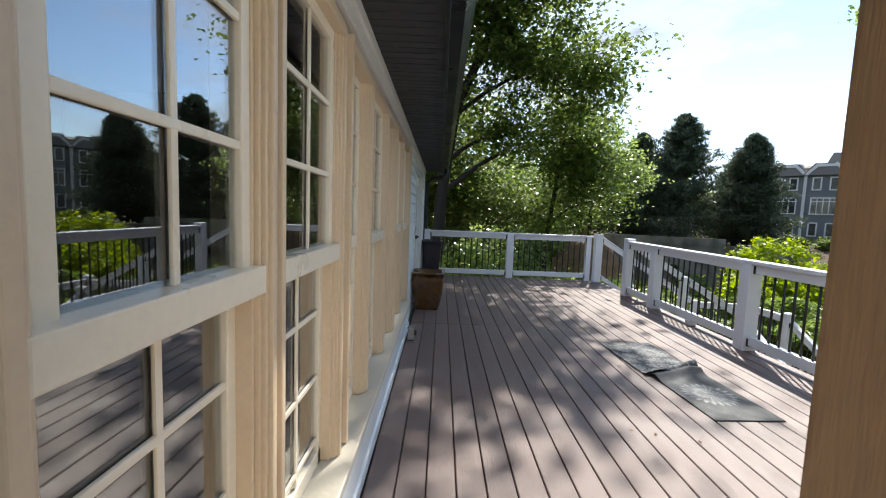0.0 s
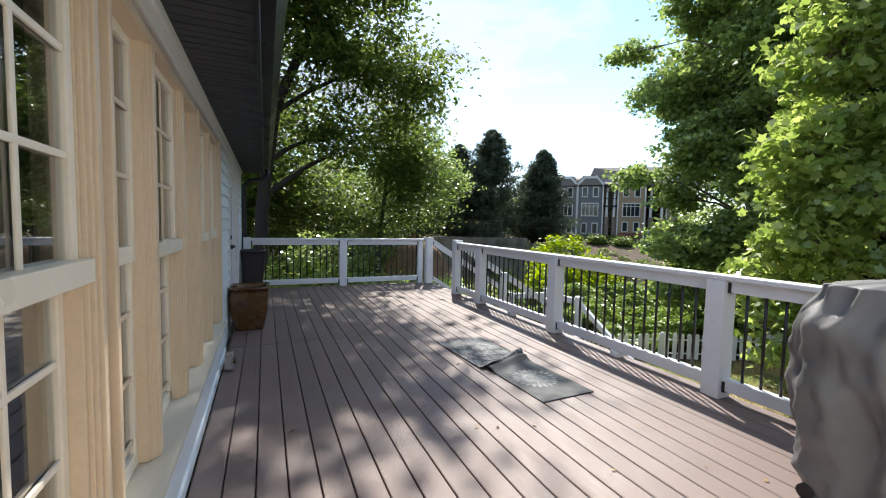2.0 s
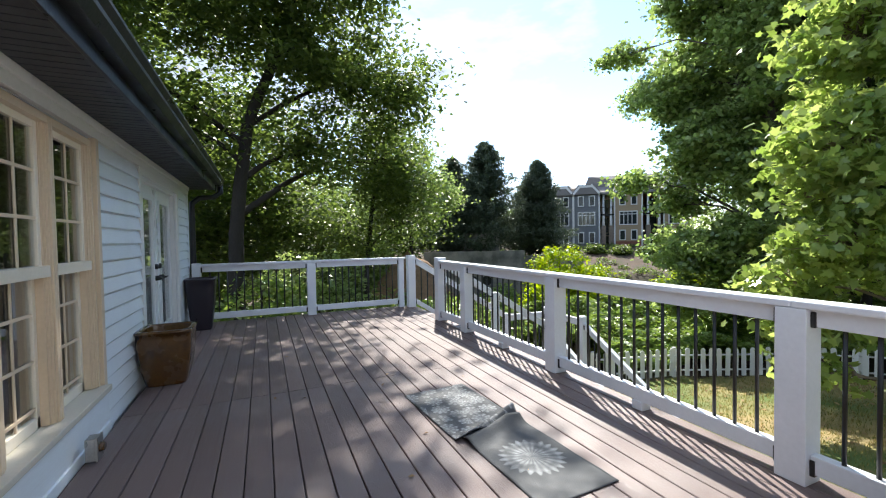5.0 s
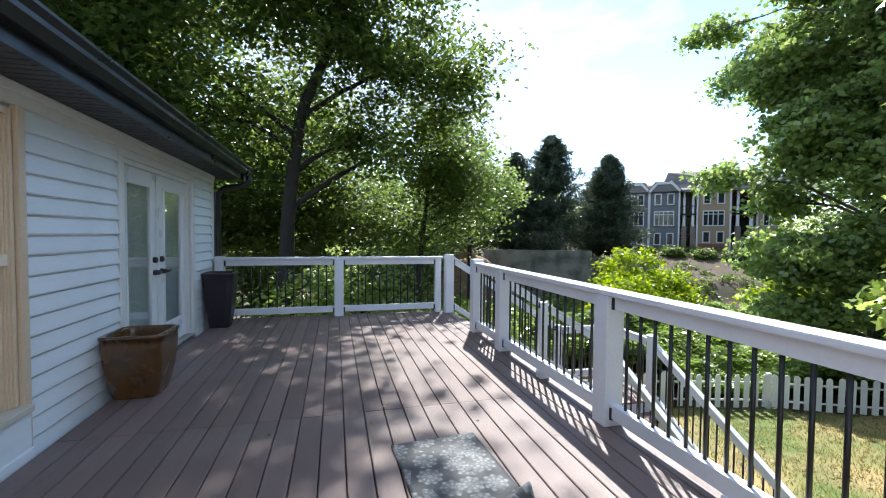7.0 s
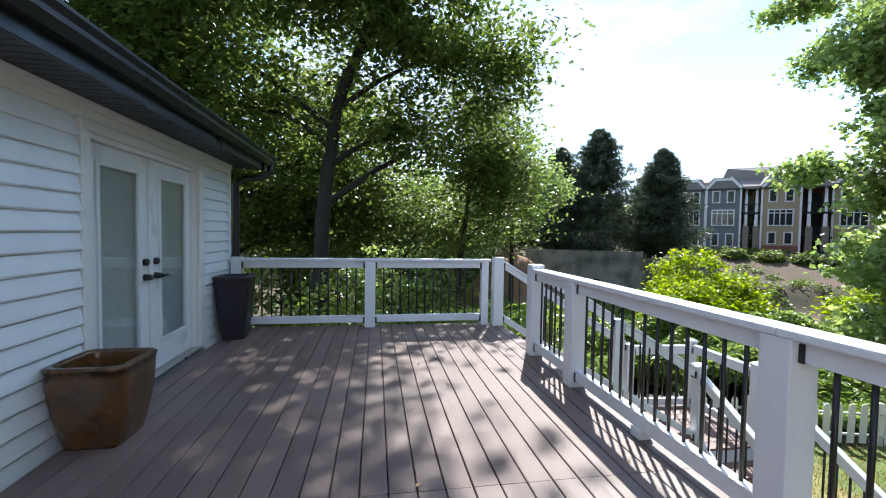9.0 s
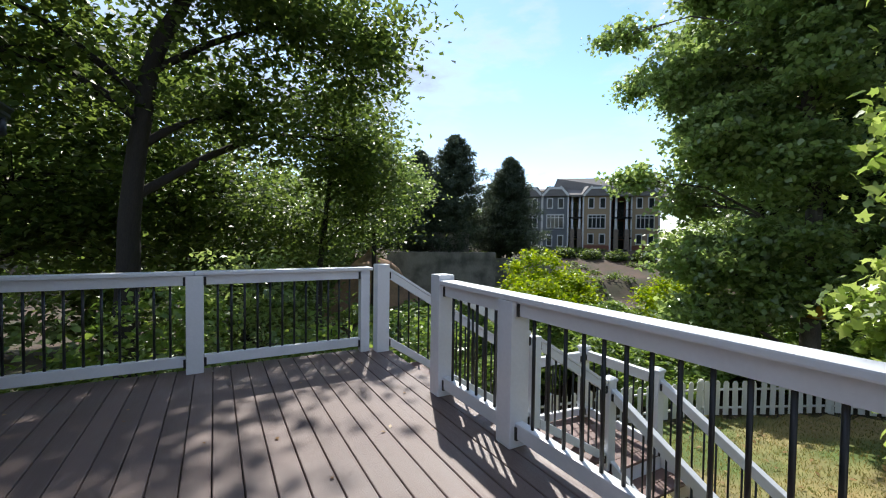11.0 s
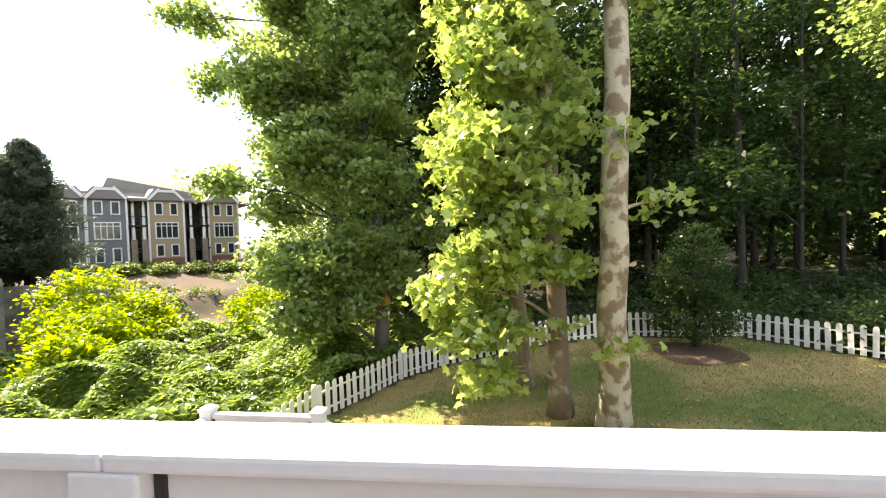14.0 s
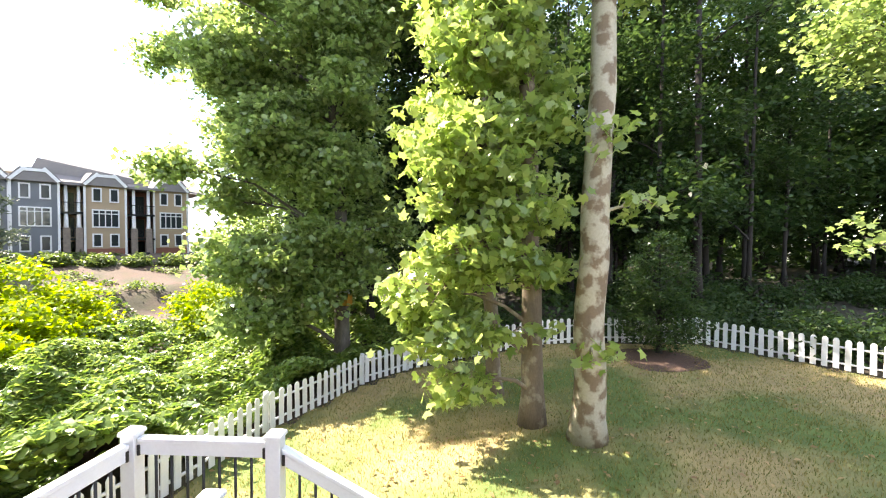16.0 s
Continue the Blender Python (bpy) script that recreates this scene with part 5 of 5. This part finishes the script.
# ---- picket fence ----
def picket_fence():
    root = thing("picket_fence", "white picket fence round the lawn with spaced pickets", "fence")
    w, h = 0.135, 0.86
    bm = bmesh.new()
    prof = ((-w / 2, 0.0), (w / 2, 0.0), (w / 2, h - 0.05), (w / 2 - 0.035, h), (-w / 2 + 0.035, h), (-w / 2, h - 0.05))
    a = [bm.verts.new((x, -0.011, z)) for x, z in prof]
    b = [bm.verts.new((x, 0.011, z)) for x, z in prof]
    bm.faces.new(a)
    bm.faces.new(b[::-1])
    for k in range(6):
        bm.faces.new((a[k], b[k], b[(k + 1) % 6], a[(k + 1) % 6]))
    me = mesh_of("picket", bm, M_FENCE)
    post_me = mesh_of("post", boxes((-0.05, 0.05, -0.05, 0.05, -0.3, 0.93), bevel=0.008), M_FENCE)
    r = random.Random(3)
    for (ax, ay), (bx, by) in zip(FENCE, FENCE[1:]):
        a, b = Vector((ax, ay, ground_z(ax, ay))), Vector((bx, by, ground_z(bx, by)))
        d = b - a
        yaw, n = math.degrees(math.atan2(d.y, d.x)), max(1, round(d.xy.length / 0.245))
        nor = Vector((-d.y, d.x, 0)).normalized()
        for k in range(n):
            p = a + d * ((k + 0.5) / n)
            part("picket", me, None, root, at=pose(p.x, p.y, ground_z(p.x, p.y) + 0.05 + r.uniform(-0.012, 0.012), 0, r.uniform(-1.2, 1.2), yaw))
        part("post", post_me, None, root, at=pose(a.x - 0.07 * nor.x * -1, a.y + 0.07 * nor.y, a.z, 0, 0, yaw))
        for z in (0.22, 0.68):
            p, q = a + nor * 0.028 + Vector((0, 0, z)), b + nor * 0.028 + Vector((0, 0, z))
            part("rail", tube([p, q], [0.032, 0.032], 4), M_FENCE, root)
    return root


picket_fence()

# ---- birdhouse on the maple ----
bird = thing("birdhouse", "small orange birdhouse with a pale roof on a trunk", "birdhouse", at=pose(16.52, 9.28, -0.95, 0, 0, 62))
part("box", boxes((-0.15, 0.15, -0.14, 0.14, 0.0, 0.40), bevel=0.008), M_BIRD, bird)
part("roof", boxes((-0.19, 0.19, -0.19, 0.17, 0.402, 0.55), bevel=0.02), M_FENCE, bird, "pale weathered roof")
# black disc on the front, in place of the hole's dark inside
part("entrance_shade", tube([(0, -0.139, 0.26), (0, -0.146, 0.26)], [0.04, 0.04], 14), M_BLACK, bird)


# ---- culvert and apartments across the creek ----
culvert = tagged(thing("culvert", "stained concrete culvert headwall with two pipes", "culvert", at=pose(17.6, 36.0, -4.6, 0, 0, -20)), kind="structure")
part("headwall", boxes((-3.6, 6.0, 0.0, 0.5, -1.0, 4.55), bevel=0.03), M_CONCRETE, culvert)
part("wing_wall", boxes((6.0, 12.0, 0.6, 1.0, -1.0, 4.0), bevel=0.03), M_CONCRETE, culvert)
part("upper_block", boxes((0.5, 4.0, 2.0, 5.0, 2.0, 6.3), bevel=0.05), M_CONCRETE, culvert)
for x in (1.0, 2.3):
    part("pipe", tube([(x, 0.1, 1.75), (x, -0.35, 1.75)], [0.52, 0.52], 20, False), M_CONCRETE, culvert)
    # black disc stands for the dark hollow of the pipe
    part("pipe_mouth_shade", tube([(x, -0.02, 1.75), (x, -0.1, 1.75)], [0.46, 0.46], 20), M_BLACK, culvert)


def heap(name, label, x, y, rx, ry, h, mat, seed):
    bm = bmesh.new()
    gz = ground_z(x, y)
    rows = []
    for j in range(9):
        t = j / 8
        rows.append([bm.verts.new((x + rx * t * math.cos(a) * (1 + 0.2 * noise.noise(Vector((math.cos(a), math.sin(a), seed)))), y + ry * t * math.sin(a), gz - 0.3 + h * (math.cos(t * math.pi) + 1) / 2 * (1 + 0.25 * noise.noise(Vector((t * 4, a, seed)))))) for a in (2 * math.pi * k / 28 for k in range(28))])
    for p, q in zip(rows, rows[1:]):
        for k in range(28):
            bm.faces.new((p[k], p[(k + 1) % 28], q[(k + 1) % 28], q[k])).smooth = True
    return tagged(part(name, bm, mat, None, label), "", "earth bank", "", "structure")


heap("earth_bank", "heap of bare red earth beside the culvert", 11.6, 33.4, 5.6, 3.6, 4.9, M_MOUND, 1.0)
spots = [(36 + 2.4 * k, 42.5 - 1.8 * k, ground_z(36 + 2.4 * k, 42.5 - 1.8 * k) + 0.2, 1.5, 1.2, 0.8) for k in range(7)]
undergrowth("hedge", "low dark hedge in front of the apartments", spots, 9000, 0.3, L_DARK, 47, category="hedge")

APT = Matrix.Translation((45.9, 45.6, 0)) @ Matrix.Rotation(radians(-43), 4, "Z")


def apartment_window(parent, s, z0, z1, w, lights, front):
    win = part("window", boxes((s - w / 2, s + w / 2, front - 0.10, front - 0.02, z0, z1)), M_FARTRIM, parent)
    n = lights
    for k in range(n):
        a = s - w / 2 + 0.14 + (w - 0.28) * k / n
        b = s - w / 2 + 0.14 + (w - 0.28) * (k + 1) / n - (0.10 if k < n - 1 else 0)
        if n > 2:
            part("pane", boxes((a, b, front - 0.115, front - 0.101, z0 + 0.14, z1 - 0.52)), M_FARGLASS, win)
            part("pane", boxes((a, b, front - 0.115, front - 0.101, z1 - 0.42, z1 - 0.14)), M_FARGLASS, win)
        else:
            part("pane", boxes((a, b, front - 0.115, front - 0.101, z0 + 0.14, z1 - 0.14)), M_FARGLASS, win)


def gable_roof(s0, s1, front, back, eave, top):
    """A hip-ended gable over a bay, with a cut-off peak."""
    bm = bmesh.new()
    m, q = (s0 + s1) / 2, 0.32
    o = 0.35
    pts = ((s0 - o, eave), (m - q * (s1 - s0), top), (m + q * (s1 - s0), top), (s1 + o, eave))
    f = [bm.verts.new((x, front - 0.4, z)) for x, z in pts]
    b = [bm.verts.new((x, back, z + (0.8 if i in (1, 2) else 0))) for i, (x, z) in enumerate(pts)]
    for k in range(3):
        bm.faces.new((f[k], f[k + 1], b[k + 1], b[k]))
    bm.faces.new(f)
    bm.faces.new(b[::-1])
    bm.faces.new((f[0], b[0], b[3], f[3]))
    return bm


apartments = thing("apartment_building", "three-storey grey and tan apartment building with white windows", "building", at=APT)
BAYS = ((-8.5, -5.0, M_BLUEGREY, 0.4), (-4.9, -1.4, M_BLUEGREY, 0.0), (0.65, 4.2, M_TAN, 0.2), (7.0, 10.5, M_TAN, 0.8))
for s0, s1, mat, front in BAYS:
    m = (s0 + s1) / 2
    bm = boxes((s0, s1, front, front + 9, -3.0 if mat is M_BLUEGREY else 0.35, 7.25))
    v = [bm.verts.new(c) for c in ((s0, front, 7.25), (s1, front, 7.25), (m + 0.75, front, 8.2), (m - 0.75, front, 8.2), (s0, front + 0.4, 7.25), (s1, front + 0.4, 7.25), (m + 0.75, front + 0.4, 8.2), (m - 0.75, front + 0.4, 8.2))]
    for f in ((0, 1, 2, 3), (7, 6, 5, 4), (1, 5, 6, 2), (2, 6, 7, 3), (3, 7, 4, 0)):
        bm.faces.new([v[i] for i in f])
    part("wall", bm, mat, apartments, "blue-grey clapboard bay" if mat is M_BLUEGREY else "tan clapboard bay")
    if mat is M_TAN:
        part("brick_base", boxes((s0 - 0.04, s1 + 0.04, front - 0.05, front + 9, -3.0, 0.35)), M_BRICK, apartments, "red brick base")
    part("roof", gable_roof(s0, s1, front, front + 7, 7.2, 8.55), M_FARROOF, apartments)
    part("gable_trim", boxes((m - 0.8, m + 0.8, front - 0.47, front - 0.40, 8.15, 8.45)), M_FARTRIM, apartments)
    for sgn in (-1, 1):
        e = s0 if sgn < 0 else s1
        t = Matrix.Translation((e, front - 0.45, 7.2)) @ Matrix.Rotation(math.atan2(1.1, (m - 0.8 - s0)) * (-1 if sgn < 0 else 1), 4, "Y")
        part("gable_trim", boxes((0 if sgn < 0 else -1.75, 1.75 if sgn < 0 else 0, -0.03, 0.03, -0.1, 0.2)), M_FARTRIM, apartments, at=t)
        part("downspout", boxes((e - 0.10, e + 0.10, front - 0.14, front + 0.04, -1.2, 7.2)), M_FARTRIM, apartments)
    for ds in (-0.75, 0.75):
        apartment_window(apartments, m + ds, 5.45, 7.0, 0.86, 1, front)
        apartment_window(apartments, m + ds, 0.5 if mat is M_TAN else 0.1, 2.0 if mat is M_TAN else 1.75, 0.86, 1, front)
    apartment_window(apartments, m, 2.65, 4.65, 2.4, 4, front)
for s0, s1, front, mat in ((-5.0, -4.9, 1.0, M_BLUEGREY), (-1.4, 0.65, 2.6, M_TAN), (4.2, 7.0, 2.8, M_REDWOOD)):
    part("wall", boxes((s0 + 0.01, s1 - 0.01, front, front + 6, -3.0, 7.3)), mat, apartments)
for s0, s1 in ((-1.4, 0.65), (4.2, 7.0)):
    for z in (1.4, 4.2):
        part("balcony", boxes((s0 + 0.02, s1 - 0.02, 0.3, 2.55, z - 0.12, z + 0.1)), M_DARK, apartments, "dark balcony deck")
        bars = [(s0 + 0.1 + 0.16 * k, s0 + 0.13 + 0.16 * k, 0.34, 0.38, z + 0.1, z + 1.05) for k in range(int((s1 - s0 - 0.2) / 0.16))]
        part("balcony_railing", boxes(*bars, (s0 + 0.05, s1 - 0.05, 0.32, 0.40, z + 1.05, z + 1.12)), M_DARK, apartments)
    for f in (0.28, 0.78):
        c = s0 + (s1 - s0) * f
        part("stone_pier", boxes((c - 0.3, c + 0.3, 0.1, 0.9, -3.0, 2.6)), M_STONE, apartments)
        part("column", tube([(c, 0.5, 2.6), (c, 0.5, 2.75), (c, 0.5, 7.1)], [0.24, 0.2, 0.14], 12), M_FARTRIM, apartments)
    for z in (-0.2, 2.5, 5.2):
        part("balcony_door", boxes((s0 + 0.7, s1 - 0.7, 2.45, 2.59, z - 0.9, z + 1.3)), M_FARGLASS, apartments)
    part("roof", boxes((s0 - 0.2, s1 + 0.2, -0.1, 4.0, 7.1, 7.4)), M_FARROOF, apartments)
bm = bmesh.new()
v = [bm.verts.new(c) for c in ((-12, 2.5, 7.3), (13, 2.5, 7.3), (13, 13, 7.3), (-12, 13, 7.3), (-12, 7.5, 9.0), (-3.4, 7.0, 9.1), (-2.8, 6.8, 10.6), (8, 7.5, 10.6), (13, 7.5, 9.6))]
for f in ((0, 5, 4), (0, 1, 7, 6, 5), (1, 8, 7), (1, 2, 8), (2, 3, 4, 5, 6, 7, 8), (3, 0, 4)):
    bm.faces.new([v[i] for i in f])
part("main_roof", bm, M_FARROOF, apartments)
part("gable_wall", boxes((-5.4, -3.1, 5.2, 5.5, 7.4, 8.6)), M_TAN, apartments)
for x, y, w in ((-2.6, -1.4, 1.2), (5.4, -1.2, 1.4), (-0.9, -1.3, 1.0)):
    unit = tagged(part("air_conditioner", boxes((x - w / 2, x + w / 2, y - 0.5, y + 0.4, -1.4, -0.1), bevel=0.05), M_DARK, None, "grey air conditioning unit beside the apartments", APT), "", "air conditioner", "air conditioners by the apartments")

# ---- grass and litter on the lawn ----
rng = np.random.default_rng(8)
out, litter = [], []
while len(out) < 120000:
    x, y = 3.4 + 14 * rng.uniform() ** 1.15, rng.uniform(-8.0, 11.0)
    if lawn_part(x, y) and not (x < 6.0 and y > 4.6):
        out.append((x, y, ground_z(x, y) - 0.005))
c = np.array(out)
n = len(c)
lean = rng.normal(size=(n, 2)) * 0.45
t = np.stack([lean[:, 0], lean[:, 1], np.ones(n)], 1)
t /= np.linalg.norm(t, axis=1, keepdims=True)
a = rng.uniform(0, 2 * math.pi, n)
s = np.stack([np.cos(a), np.sin(a), np.zeros(n)], 1)
k = 0.055 * rng.uniform(0.5, 1.3, size=(n, 1, 1))
v = c[:, None, :] + k * (2.0 * LEAF_BLADE[None, :, 0:1] * s[:, None] + LEAF_BLADE[None, :, 1:2] * t[:, None])
tagged(new("grass", polygons_mesh("grass", v, 4, L_GRASS)), "short dry summer grass blades on the lawn", "grass", "", "stuff")
for q in range(900):
    x, y = rng.uniform(6.2, 16.5), rng.uniform(-7, 10.3)
    if lawn_part(x, y):
        litter.append((x, y, ground_z(x, y) + 0.045))
tagged(new("fallen_leaves", leaves("fallen_leaves", np.array(litter), 0.10, L_LITTER, rng, LEAF_OVAL, 3.0)), "dry brown leaves scattered on the lawn", "leaves", "", "stuff")
crumbs = np.stack([rng.uniform(-0.4, 2.8, 46), rng.uniform(1.0, 8.3, 46), np.full(46, 0.006)], 1)
tagged(new("leaf_litter", leaves("leaf_litter", crumbs, 0.035, L_LITTER, rng, LEAF_OVAL, 3.0)), "bits of dry leaf on the deck boards", "leaves", "", "stuff")

# ---- deck boards ----
PITCH, GAP = 0.1445, 0.0065
n_boards = int((DECK_E - DECK_W) / PITCH)
w = PITCH - GAP


def board_mesh(length):
    bm = bmesh.new()
    b = 0.004
    prof = ((0, -0.026), (w, -0.026), (w, -b), (w - b, 0), (b, 0), (0, -b))
    r0 = [bm.verts.new((x, 0, z)) for x, z in prof]
    r1 = [bm.verts.new((x, length, z)) for x, z in prof]
    for k in range(6):
        bm.faces.new((r0[k], r0[(k + 1) % 6], r1[(k + 1) % 6], r1[k]))
    bm.faces.new(r0[::-1])
    bm.faces.new(r1)
    return mesh_of("deck_board", bm, M_BOARD)


SEAM = 4.86
me_a, me_b = board_mesh(SEAM - DECK_S - 0.002), board_mesh(DECK_N + 0.015 - SEAM - 0.002)
rr = random.Random(4)
for k in range(n_boards + 1):
    x = DECK_E - (k + 1) * PITCH
    if x < DECK_W - 0.08:
        break
    part("deck_board", me_a, None, floor, at=pose(x, DECK_S, rr.uniform(-0.0012, 0.0), 0, 0, 0))
    part("deck_board", me_b, None, floor, at=pose(x, SEAM + 0.002, rr.uniform(-0.0012, 0.0), 0, 0, 0))
